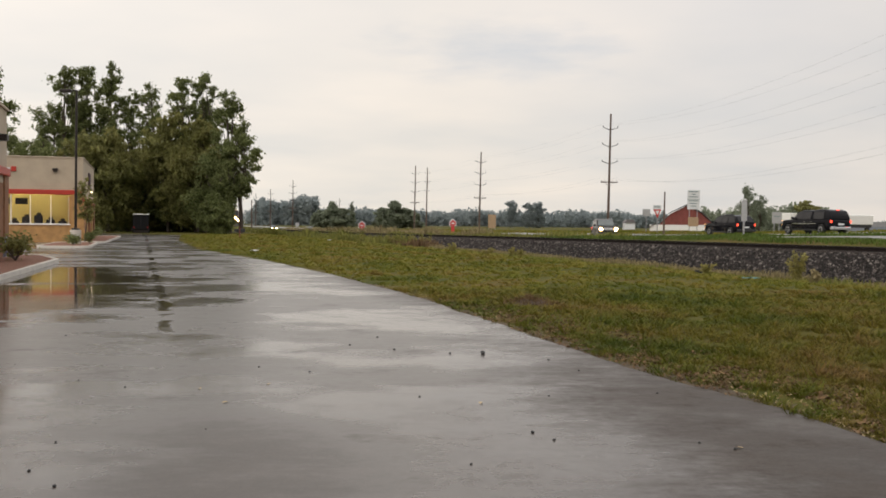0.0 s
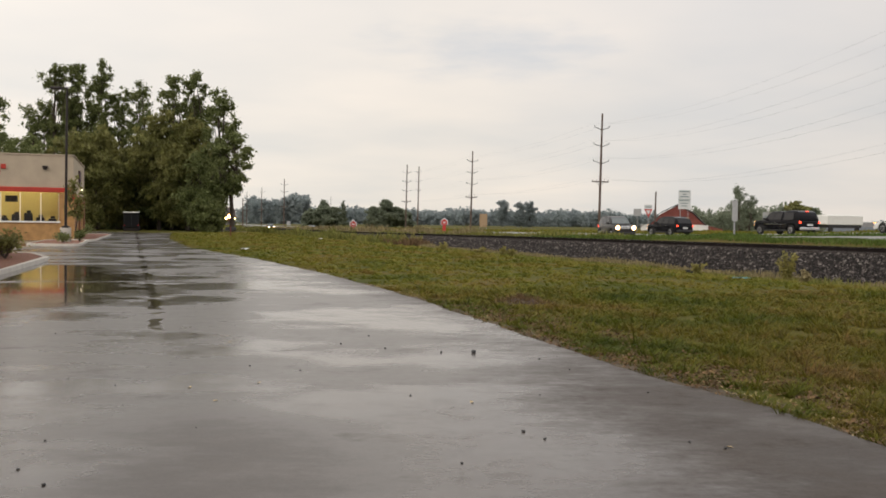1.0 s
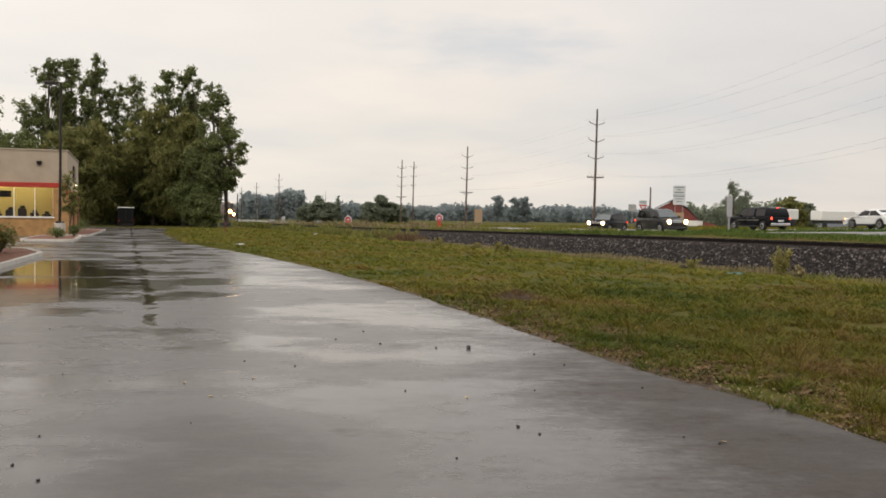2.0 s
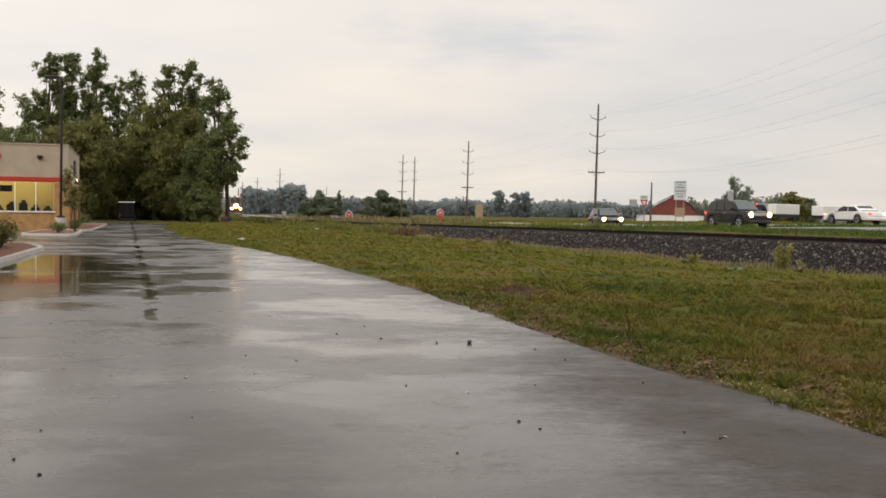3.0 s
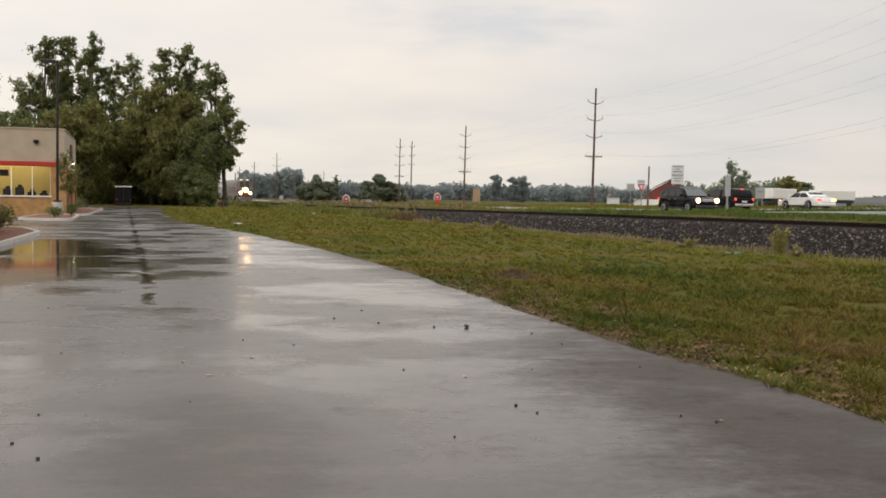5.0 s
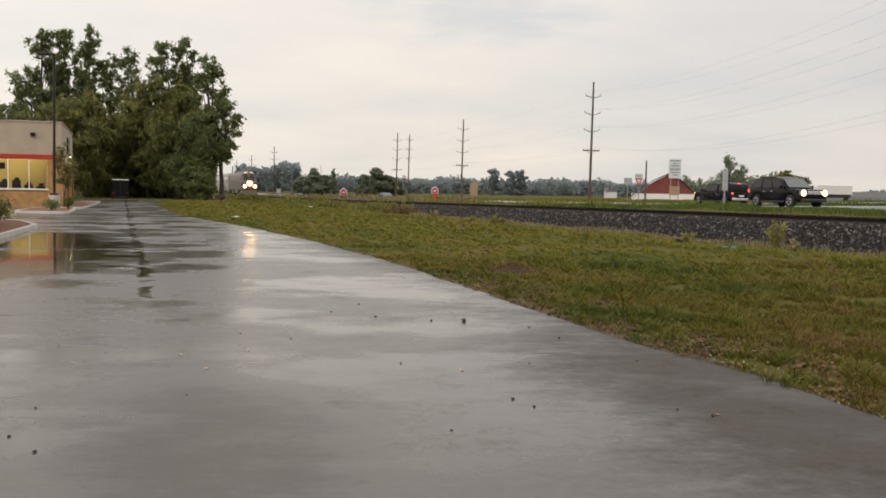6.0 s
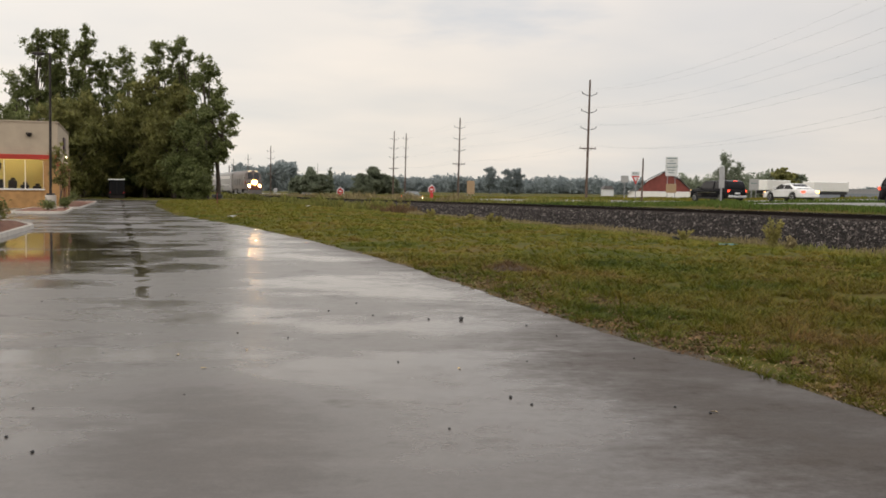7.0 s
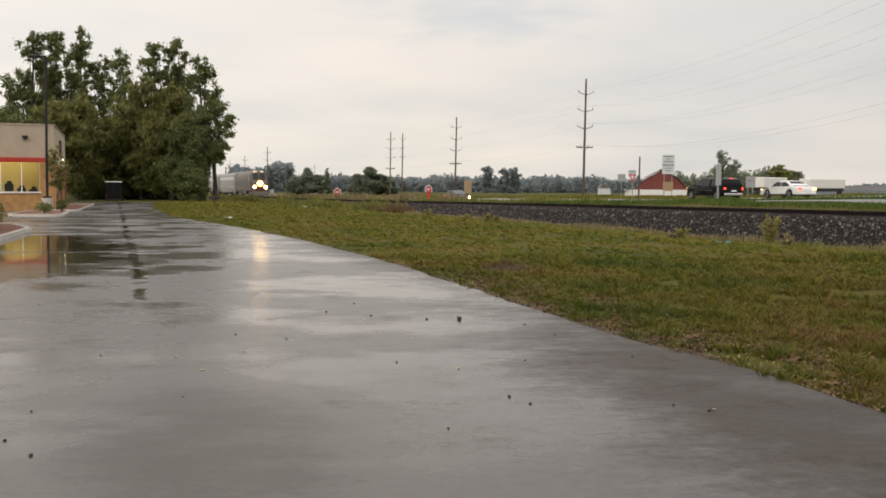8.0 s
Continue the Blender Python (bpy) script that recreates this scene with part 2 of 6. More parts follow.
def stones(name):
    """Broken stone: mostly dark grey and brown, some pieces pale."""
    m = material(name, (0.05, 0.045, 0.042), 0.75, vary=0.4, scale=1.5, specular=0.15)
    nt = m.node_tree
    geo = nt.nodes.new("ShaderNodeNewGeometry")
    ramp = nt.nodes.new("ShaderNodeValToRGB")
    ramp.color_ramp.elements[0].color = (0.018, 0.016, 0.015, 1)
    ramp.color_ramp.elements[1].color = (0.22, 0.195, 0.18, 1)
    for pos, c in ((0.4, (0.027, 0.023, 0.021, 1)), (0.68, (0.060, 0.050, 0.046, 1)), (0.9, (0.125, 0.107, 0.098, 1))):
        ramp.color_ramp.elements.new(pos).color = c
    nt.links.new(geo.outputs["Random Per Island"], ramp.inputs["Fac"])
    nt.links.new(ramp.outputs["Color"], nt.nodes["Principled BSDF"].inputs["Base Color"])
    return m


def glass(name, color=(0.75, 0.8, 0.8), rough=0.02, alpha=0.35):
    m = bpy.data.materials.new(name)
    m.use_nodes = True
    nt = m.node_tree
    b = nt.nodes["Principled BSDF"]
    b.inputs["Base Color"].default_value = (*color, 1)
    b.inputs["Roughness"].default_value = rough
    b.inputs["Alpha"].default_value = alpha
    return m


def lamp_glow(name, color, strength):
    m = bpy.data.materials.new(name)
    m.use_nodes = True
    b = m.node_tree.nodes["Principled BSDF"]
    b.inputs["Base Color"].default_value = (*color, 1)
    b.inputs["Emission Color"].default_value = (*color, 1)
    b.inputs["Emission Strength"].default_value = strength
    return m


ASPHALT = wet_asphalt()
SOIL_GRASS = turf("grass_sod", 0.95, bump=1.0, fine=5.0, dim=0.55, even=0.35)
GRASS = turf("grass_blades", 0.65, 0.5, 0.35, fine=3.2, dim=0.86, even=0.12)
FIELD_GRASS = turf("field_grass_blades", 0.7, 0.2, 0.35, fine=1.6, dim=1.28, even=0.4)
STRAW = material("dead_grass_litter", (0.26, 0.19, 0.10), 0.85, second=(0.42, 0.33, 0.20), scale=2, island=0.4, specular=0.2)
EARTH = material("brown_earth", (0.040, 0.028, 0.016), 0.95, second=(0.10, 0.070, 0.036), scale=3, bump=1.0, bump_scale=25)
TEAL = material("turquoise_plastic", (0.03, 0.11, 0.095), 0.5)
VERGE_GREEN = material("green_verge_grass", (0.055, 0.10, 0.018), 0.7, second=(0.115, 0.145, 0.03), scale=0.4, island=0.4, specular=0.2, through_light=0.3)
GOLDENROD = material("goldenrod_leaves", (0.20, 0.19, 0.055), 0.7, second=(0.32, 0.27, 0.09), scale=1.5, island=0.35, specular=0.2, through_light=0.35)
DRY_GRASS = material("dry_weeds", (0.19, 0.16, 0.08), 0.8, second=(0.29, 0.235, 0.13), scale=0.5, island=0.35, specular=0.15, through_light=0.3)
WEED = material("green_weeds", (0.125, 0.14, 0.034), 0.7, second=(0.22, 0.205, 0.055), scale=0.6, island=0.4, specular=0.2, through_light=0.3)
RED_WEED = material("reddish_weeds", (0.10, 0.062, 0.032), 0.8, second=(0.16, 0.105, 0.055), scale=0.6, island=0.35, specular=0.15)
BALLAST_BASE = material("ballast_bed", (0.014, 0.012, 0.011), 0.9, vary=0.5, scale=3, bump=1.0, bump_scale=18, specular=0.1)
BALLAST = stones("ballast_stone")
RAIL = material("rusted_rail_steel", (0.014, 0.010, 0.009), 0.85, 0.0, scale=4, specular=0.15)
RAIL_TOP = material("worn_rail_head", (0.12, 0.115, 0.11), 0.45, 0.9, scale=3)
TIE = material("creosoted_tie", (0.035, 0.026, 0.02), 0.85, scale=6, bump=0.4)
CONCRETE = material("pale_concrete", (0.50, 0.47, 0.42), 0.75, vary=0.15, scale=2, bump=0.25)
MULCH = material("red_mulch", (0.17, 0.075, 0.045), 0.9, vary=0.5, scale=7, bump=1.0, bump_scale=30)
ROAD = material("wet_road_concrete", (0.14, 0.135, 0.125), 0.5, vary=0.2, scale=0.5, bump=0.1)
STUCCO = material("taupe_stucco", (0.43, 0.355, 0.265), 0.85, vary=0.08, scale=1.2, bump=0.25, bump_scale=90)
TAN_BRICK = material("tan_brick", (0.42, 0.235, 0.09), 0.8, vary=0.22, scale=2.5, bump=0.3)
BROWN_BRICK = material("brown_brick", (0.22, 0.10, 0.045), 0.8, vary=0.3, scale=3, bump=0.3)
RED_METAL = material("red_fascia_metal", (0.42, 0.035, 0.02), 0.4, vary=0.1, scale=2)
WHITE_PAINT = material("white_paint", (0.78, 0.77, 0.74), 0.45, vary=0.06, scale=3)
DARK_METAL = material("dark_bronze_metal", (0.022, 0.016, 0.014), 0.45, 0.4, scale=6)
GREY_METAL = material("galvanised_metal", (0.32, 0.32, 0.33), 0.45, 0.6, vary=0.15, scale=4)
GREY_PAINT = material("grey_paint", (0.20, 0.22, 0.26), 0.6, vary=0.15, scale=3)
POLE_WOOD = material("weathered_pole_wood", (0.105, 0.072, 0.055), 0.85, vary=0.3, scale=5, bump=0.3)
BARK = material("grey_bark", (0.075, 0.058, 0.045), 0.9, vary=0.35, scale=5, bump=0.6)
LEAF = material("cottonwood_leaves", (0.125, 0.148, 0.055), 0.55, second=(0.205, 0.226, 0.092), scale=0.25, island=0.5, specular=0.15, through_light=0.48)
WILLOW = material("willow_leaves", (0.16, 0.168, 0.052), 0.6, second=(0.25, 0.235, 0.085), scale=0.2, island=0.4, specular=0.3, through_light=0.48)
# the grey-blue haze of distance is mixed into this leaf colour
FAR_LEAF = material("haze_tinted_foliage", (0.24, 0.28, 0.285), 0.9, second=(0.28, 0.315, 0.315), scale=0.02, island=0.1, specular=0.05, through_light=0.45)
BLACK_PAINT = material("black_car_paint", (0.006, 0.006, 0.008), 0.2, vary=0.1, scale=2, specular=0.14)
GREY_CAR = material("charcoal_car_paint", (0.030, 0.028, 0.027), 0.28, 0.2, vary=0.1, scale=2, specular=0.25)
WHITE_CAR = material("white_car_paint", (0.74, 0.74, 0.73), 0.2, vary=0.04, scale=2)
TINT = material("tinted_glass", (0.005, 0.005, 0.006), 0.05, vary=0.1, specular=0.38)
WINDSHIELD = material("windshield_glass", (0.10, 0.115, 0.115), 0.05, vary=0.15)
TRAILER_BLACK = material("black_trailer_sheet", (0.007, 0.007, 0.008), 0.7, vary=0.3, scale=2, specular=0.15)
RUBBER = material("tyre_rubber", (0.016, 0.016, 0.016), 0.8, scale=10)
ALLOY = material("alloy_rim", (0.42, 0.42, 0.42), 0.35, 0.7, vary=0.1)
CHROME = material("chrome_trim", (0.62, 0.62, 0.62), 0.18, 1.0, vary=0.05)
PLASTIC = material("black_plastic", (0.02, 0.02, 0.021), 0.6, scale=5)
HEADLIGHT = lamp_glow("lit_headlight", (1.0, 0.78, 0.46), 60)
TAILLIGHT = lamp_glow("lit_taillight", (1.0, 0.06, 0.025), 3.2)
AMBER = lamp_glow("lit_turn_signal", (1.0, 0.55, 0.12), 7)
# orange glare round lit headlamps, imitated by glowing discs
GLARE_RING = lamp_glow("warm_glare", (1.0, 0.50, 0.14), 2.6)
TRAIN_LIGHT = lamp_glow("locomotive_headlight", (1.0, 0.60, 0.22), 420)
SILVER = material("stainless_coach_steel", (0.20, 0.19, 0.18), 0.4, 0.4, vary=0.15, scale=1)
LOCO_DARK = material("dark_locomotive_paint", (0.055, 0.05, 0.05), 0.4, vary=0.2, scale=2)
LOCO_RED = material("rust_red_locomotive_paint", (0.16, 0.05, 0.03), 0.45, vary=0.2, scale=2)
SIGN_WHITE = material("white_sign_sheet", (0.62, 0.63, 0.64), 0.5, vary=0.06)
SIGN_GREY = material("bare_sign_back", (0.36, 0.36, 0.36), 0.5, 0.1, vary=0.12)
SIGN_RED = material("red_sign_sheet", (0.50, 0.035, 0.03), 0.5, vary=0.1)
SIGN_TAN = material("tan_board", (0.36, 0.25, 0.15), 0.7, vary=0.15)
BARN_RED = material("faded_red_barn_boards", (0.20, 0.055, 0.045), 0.85, vary=0.25, scale=1.5)
ROOF_GREY = material("grey_roof_shingle", (0.14, 0.13, 0.13), 0.85, vary=0.25)
INK = material("grey_green_ink", (0.16, 0.22, 0.22), 0.6)
WIRE = material("dull_wire", (0.20, 0.20, 0.20), 0.6)

# ---- plan: u runs along the railway, v across it ----
DX, DY, NX, NY = -0.296, 0.955, 0.955, 0.296


def xy(u, v):
    return DX * u + NX * v, DY * u + NY * v


def uv(x, y):
    return DX * x + DY * y, NX * x + NY * y


def smooth(a, b, x):
    t = min(max((x - a) / (b - a), 0.0), 1.0)
    return t * t * (3 - 2 * t)


def rail_z(u):
    return 0.89 - 0.59 * smooth(10, 160, u) if u > 10 else 0.89


def road_z(u, v):
    z = float(np.interp(u, (47, 60, 72, 82, 105, 205), (1.0, 0.76, 0.48, 0.27, 0.10, -0.785)))
    return z + 0.032 * (min(max(v, 37.4), 65) - 37.4)


def track_v(u):
    """The railway drifts slowly away from the highway."""
    return 27.85 - 0.021 * (u - 35)


def ground_z(x, y):
    u, v = uv(x, y)
    w = v - track_v(u) + 27.85
    z = -0.34 * smooth(17, 23, w) + 0.05 * math.sin(x * 0.7) * math.sin(y * 0.31) * smooth(8, 14, v)
    if w > 24.3:
        z += (road_z(u, v) + 0.34) * smooth(24.3, 32.5, w)
    far = math.hypot(x, y)
    return z * (1 - smooth(500, 900, far))


# ---- mesh helpers ----
def mesh_of(name, bm, mat, smooth_faces=False):
    me = bpy.data.meshes.new(name)
    bm.to_mesh(me)
    bm.free()
    for m in mat if isinstance(mat, (list, tuple)) else (mat,):
        me.materials.append(m)
    if smooth_faces:
        me.shade_smooth()
    return me


def part(name, bm, mat, parent, label="", smooth_faces=False):
    ob = new(name, mesh_of(name, bm, mat, smooth_faces))
    ob.parent = parent
    if label:
        ob["label"] = label
    return ob


def thing(name, bm, mat, label, category, group="", kind="", smooth_faces=False):
    return tagged(new(name, mesh_of(name, bm, mat, smooth_faces)), label, category, group, kind)


def empty(name, label, category, group="", at=(0, 0, 0), turn=0.0):
    ob = tagged(new(name), label, category, group)
    ob.matrix_world = Matrix.Translation(at) @ Matrix.Rotation(turn, 4, "Z")
    return ob


def add_box(bm, lo, hi, bevel=0.0, m=None):
    ret = bmesh.ops.create_cube(bm, size=1)
    vs = ret["verts"]
    for v in vs:
        v.co = Vector([lo[i] + (v.co[i] + 0.5) * (hi[i] - lo[i]) for i in range(3)])
    if bevel:
        edges = list({e for v in vs for e in v.link_edges})
        got = bmesh.ops.bevel(bm, geom=edges, offset=bevel, segments=1, affect="EDGES")
        vs = list({v for f in got["faces"] for v in f.verts} | {v for v in vs if v.is_valid})
    if m is not None:
        bmesh.ops.transform(bm, matrix=m, verts=vs)
    return vs


def box(lo, hi, bevel=0.0, m=None):
    bm = bmesh.new()
    add_box(bm, lo, hi, bevel, m)
    return bm


def add_tube(bm, a, b, r1, r2=None, n=8, caps=True):
    a, b = Vector(a), Vector(b)
    r2 = r1 if r2 is None else r2
    turn = (b - a).to_track_quat("Z", "Y").to_matrix()
    rings = []
    for p, r in ((a, r1), (b, r2)):
        rings.append([bm.verts.new(p + turn @ Vector((r * math.cos(k * math.tau / n), r * math.sin(k * math.tau / n), 0))) for k in range(n)])
    for k in range(n):
        bm.faces.new((rings[0][k], rings[0][(k + 1) % n], rings[1][(k + 1) % n], rings[1][k]))
    if caps:
        bm.faces.new(rings[0][::-1])
        bm.faces.new(rings[1])


def tube(a, b, r1, r2=None, n=8):
    bm = bmesh.new()
    add_tube(bm, a, b, r1, r2, n)
    return bm


def prism(outline, half, bevel=0.0, top=None, z0=0.0, z1=1.0):
    """An outline in (x, z), drawn out to both sides in y; the half width goes from half at z0 to top at z1."""
    bm = bmesh.new()
    top = half if top is None else top
    sides = []
    for s in (-1, 1):
        ring = []
        for x, z in outline:
            k = min(max((z - z0) / (z1 - z0), 0), 1)
            ring.append(bm.verts.new((x, s * (half + (top - half) * k), z)))
        sides.append(ring)
    n = len(outline)
    bm.faces.new(sides[0])
    bm.faces.new(sides[1][::-1])
    for k in range(n):
        bm.faces.new((sides[0][(k + 1) % n], sides[0][k], sides[1][k], sides[1][(k + 1) % n]))
    bmesh.ops.recalc_face_normals(bm, faces=bm.faces)
    if bevel:
        bmesh.ops.bevel(bm, geom=list(bm.edges), offset=bevel, segments=2, affect="EDGES", profile=0.6)
    return bm


def sheet(points, z, thick=0.0):
    bm = bmesh.new()
    f = bm.faces.new([bm.verts.new((x, y, z)) for x, y in points])
    if f.normal.z < 0:
        f.normal_flip()
    if thick:
        got = bmesh.ops.extrude_face_region(bm, geom=[f])
        for v in (g for g in got["geom"] if isinstance(g, bmesh.types.BMVert)):
            v.co.z -= thick
        bmesh.ops.recalc_face_normals(bm, faces=bm.faces)
    bmesh.ops.triangulate(bm, faces=[g for g in bm.faces if len(g.verts) > 4])
    return bm


def raw_mesh(name, verts, faces, mat):
    me = bpy.data.meshes.new(name)
    me.from_pydata(verts.tolist() if isinstance(verts, np.ndarray) else verts, [], faces.tolist() if isinstance(faces, np.ndarray) else faces)
    me.materials.append(mat)
    me.update()
    return me


def leaf_cloud(rng, centres, radii, count, size, droop=0.0, most=3.0):
    """Small folded leaf sprays scattered through ellipsoid clumps, thicker towards their skins."""
    centres, radii = np.array(centres), np.array(radii)
    weight = radii.prod(axis=1) ** 0.7
    pick = rng.choice(len(centres), count, p=weight / weight.sum())
    d = rng.normal(size=(count, 3))
    d /= np.linalg.norm(d, axis=1)[:, None]
    r = np.minimum(np.abs(rng.normal(0.66, 0.44, count)), most)
    p = centres[pick] + d * radii[pick] * r[:, None]
    a = rng.normal(size=(count, 3))
    a[:, 2] -= droop
    a /= np.linalg.norm(a, axis=1)[:, None]
    b = np.cross(a, rng.normal(size=(count, 3)))
    b /= np.linalg.norm(b, axis=1)[:, None]
    s = size * rng.uniform(0.5, 1.4, count)[:, None]
    stretch = 1.0 + droop
    q = np.stack([p - a * s * stretch, p + b * s * 0.55, p + a * s * stretch, p - b * s * 0.5 + np.cross(a, b) * s * 0.3], 1)
    return q.reshape(-1, 3), np.arange(count * 4).reshape(-1, 4)


# ---- ground, drive, railway bed, roads ----
def build_ground():
    xs = np.concatenate([-np.geomspace(2500, 60, 22), np.linspace(-56, 56, 76), np.geomspace(60, 2500, 22)])
    ys = np.concatenate([[-2500, -600, -150, -50, -20], np.linspace(-8, 120, 100), np.geomspace(124, 3500, 40)])
    verts = [(x, y, ground_z(x, y) - 0.02) for y in ys for x in xs]
    n = len(xs)
    faces = [(j * n + i, j * n + i + 1, (j + 1) * n + i + 1, (j + 1) * n + i) for j in range(len(ys) - 1) for i in range(n - 1)]
    me = raw_mesh("ground", verts, faces, SOIL_GRASS)
    me.shade_smooth()
    tagged(new("ground", me), "uneven green and yellow grass field running to the horizon", "ground", kind="structure")


# right-hand edge of the drive, as offsets from its long curve
EDGE = [(6.2, -6), (4.6, 1.0), (3.3, 7.2), (3.0, 8.3), (2.4, 10.0), (1.6, 12.7), (1.0, 15.1), (-0.4, 20.6), (-3.1, 29.0), (-7.5, 40.8),
        (-14.1, 56.0), (-22.4, 82.0), (-31.1, 115.4)]


def edge_x(y):
    return float(np.interp(y, [p[1] for p in EDGE], [p[0] for p in EDGE]))


def build_drive():
    right = []
    rng = np.random.default_rng(4)
    for y in np.concatenate([np.linspace(-6, 30, 120), np.linspace(30.5, 115, 90)]):
        right.append((edge_x(y) + rng.normal() * 0.018 + 0.05 * math.sin(y * 1.3) * math.sin(y * 0.47), y))
    left = [(-46, 122), (-36, 100), (-34, 60), (-60, 50), (-60, -6)]
    ob = thing("drive", sheet(right + left, 0.012, 0.2), ASPHALT, "wet grey asphalt drive with puddles and dark cracks", "drive", kind="structure")
    return ob


def strip(v0, v1, u0, u1, step, height, lift=0.0):
    bm = bmesh.new()
    prev = None
    us = np.arange(u0, u1 + step, step)
    for u in us:
        row = [bm.verts.new((*xy(u, v), height(u, v) + lift)) for v in (v0, (v0 + v1) / 2, v1)]
        if prev:
            for k in range(2):
                f = bm.faces.new((prev[k], prev[k + 1], row[k + 1], row[k]))
        prev = row
    bmesh.ops.recalc_face_normals(bm, faces=bm.faces)
    if sum(f.normal.z for f in bm.faces) < 0:
        bmesh.ops.reverse_faces(bm, faces=bm.faces)
    return bm


GAUGE = 1.5


def build_railway():
    # the bed of broken stone: two slopes and a flat crown
    bm = bmesh.new()
    prev = None
    for u in np.arange(-60, 900, 2.0):
        rz = rail_z(u)
        zs = (-0.55, rz - 0.31, rz - 0.26, rz - 0.26, rz - 0.3, road_z(u, 32) - 0.1)
        row = [bm.verts.new((*xy(u, v + track_v(u) - 27.85), z)) for v, z in zip((23.6, 26.0, 26.4, 29.3, 29.7, 32.2), zs)]
        if prev:
            for k in range(5):
                bm.faces.new((prev[k], prev[k + 1], row[k + 1], row[k]))
        prev = row
    bmesh.ops.recalc_face_normals(bm, faces=bm.faces)
    if sum(f.normal.z for f in bm.faces) < 0:
        bmesh.ops.reverse_faces(bm, faces=bm.faces)
    bed = thing("railway_bed", bm, BALLAST_BASE, "dark crushed-stone railway embankment beside the grass", "railway bed", kind="structure")
    # loose stones on the near slope and the crown
    rng = np.random.default_rng(11)
    count = 46000
    u = 8 + 130 * rng.uniform(0, 1, count) ** 1.7
    k = rng.uniform(0, 1, count)
    v = 23.7 + 3.1 * k
    z = np.array([np.interp(b, (23.6, 26.0, 26.4, 30), (-0.55, rail_z(a) - 0.31, rail_z(a) - 0.26, rail_z(a) - 0.26)) for a, b in zip(u, v)])
    v = v + track_v(u) - 27.85
    base = np.array([(1, 0, 0), (-1, 0, 0), (0, 1, 0), (0, -1, 0), (0, 0, 1), (0, 0, -1)], float)
    tri = np.array([(0, 2, 4), (2, 1, 4), (1, 3, 4), (3, 0, 4), (2, 0, 5), (1, 2, 5), (3, 1, 5), (0, 3, 5)])
    size = 0.022 + 0.06 * rng.uniform(0, 1, count) ** 1.6
    form = base[None] * rng.uniform(0.5, 1.3, (count, 6, 1)) + rng.normal(0, 0.16, (count, 6, 3))
    pts = form * size[:, None, None] + np.stack([DX * u + NX * v, DY * u + NY * v, z + 0.01], 1)[:, None]
    faces = tri[None] + 6 * np.arange(count)[:, None, None]
    stones = new("ballast_stones", raw_mesh("ballast_stones", pts.reshape(-1, 3), faces.reshape(-1, 3), BALLAST))
    tagged(stones, "grey and brown broken ballast stones under the rails", "ballast", kind="stuff")
    # rails
    foot = [(-0.07, 0), (0.07, 0), (0.07, 0.02), (0.012, 0.04), (0.012, 0.13), (0.037, 0.145), (0.037, 0.175), (-0.037, 0.175),
            (-0.037, 0.145), (-0.012, 0.13), (-0.012, 0.04), (-0.07, 0.02)]
    track = tagged(new("railway_track"), "single railway track with rusty rails on dark ties", "railway track", kind="structure")
    for side in (-1, 1):
        bm = bmesh.new()
        prev = None
        for u in np.concatenate([np.arange(-60, 200, 4.0), np.arange(200, 900, 20.0)]):
            ring = []
            for a, h in foot:
                ring.append(bm.verts.new((*xy(u, track_v(u) + side * GAUGE / 2 + a), rail_z(u) - 0.175 + h)))
            if prev:
                for k in range(len(foot)):
                    f = bm.faces.new((prev[k], prev[(k + 1) % 12], ring[(k + 1) % 12], ring[k]))
                    f.material_index = 1 if k == 6 else 0
            prev = ring
        bmesh.ops.recalc_face_normals(bm, faces=bm.faces)
        part("rail", bm, (RAIL, RAIL_TOP), track)
    tie_mesh = mesh_of("tie", box((-0.115, -1.3, -0.17), (0.115, 1.3, 0.0), 0.012), TIE)
    a = math.atan2(DY, DX)
    for k in range(280):
        u = 8 + k * 0.56
        t = new("tie", tie_mesh)
        t.parent = track
        t.matrix_basis = Matrix.Translation((*xy(u, track_v(u)), rail_z(u) - 0.172 + 0.006 * math.sin(k * 2.1))) @ Matrix.Rotation(a, 4, "Z")


def build_roads():
    thing("near_road", strip(35.4, 42.6, -80, 700, 6, ground_z_uv, 0.05), ROAD, "wet pale grey carriageway of a divided highway", "road", kind="structure")
    thing("far_road", strip(46.6, 54.0, -80, 700, 6, ground_z_uv, 0.05), ROAD, "wet pale grey far carriageway of a divided highway", "road", kind="structure")
    thing("crossover_road", strip(42.5, 46.7, 76, 92, 2, ground_z_uv, 0.046), ROAD, "short wet turning lane across the grass median", "road", kind="structure")


def ground_z_uv(u, v):
    return ground_z(*xy(u, v))


build_ground()
build_drive()
build_railway()
build_roads()


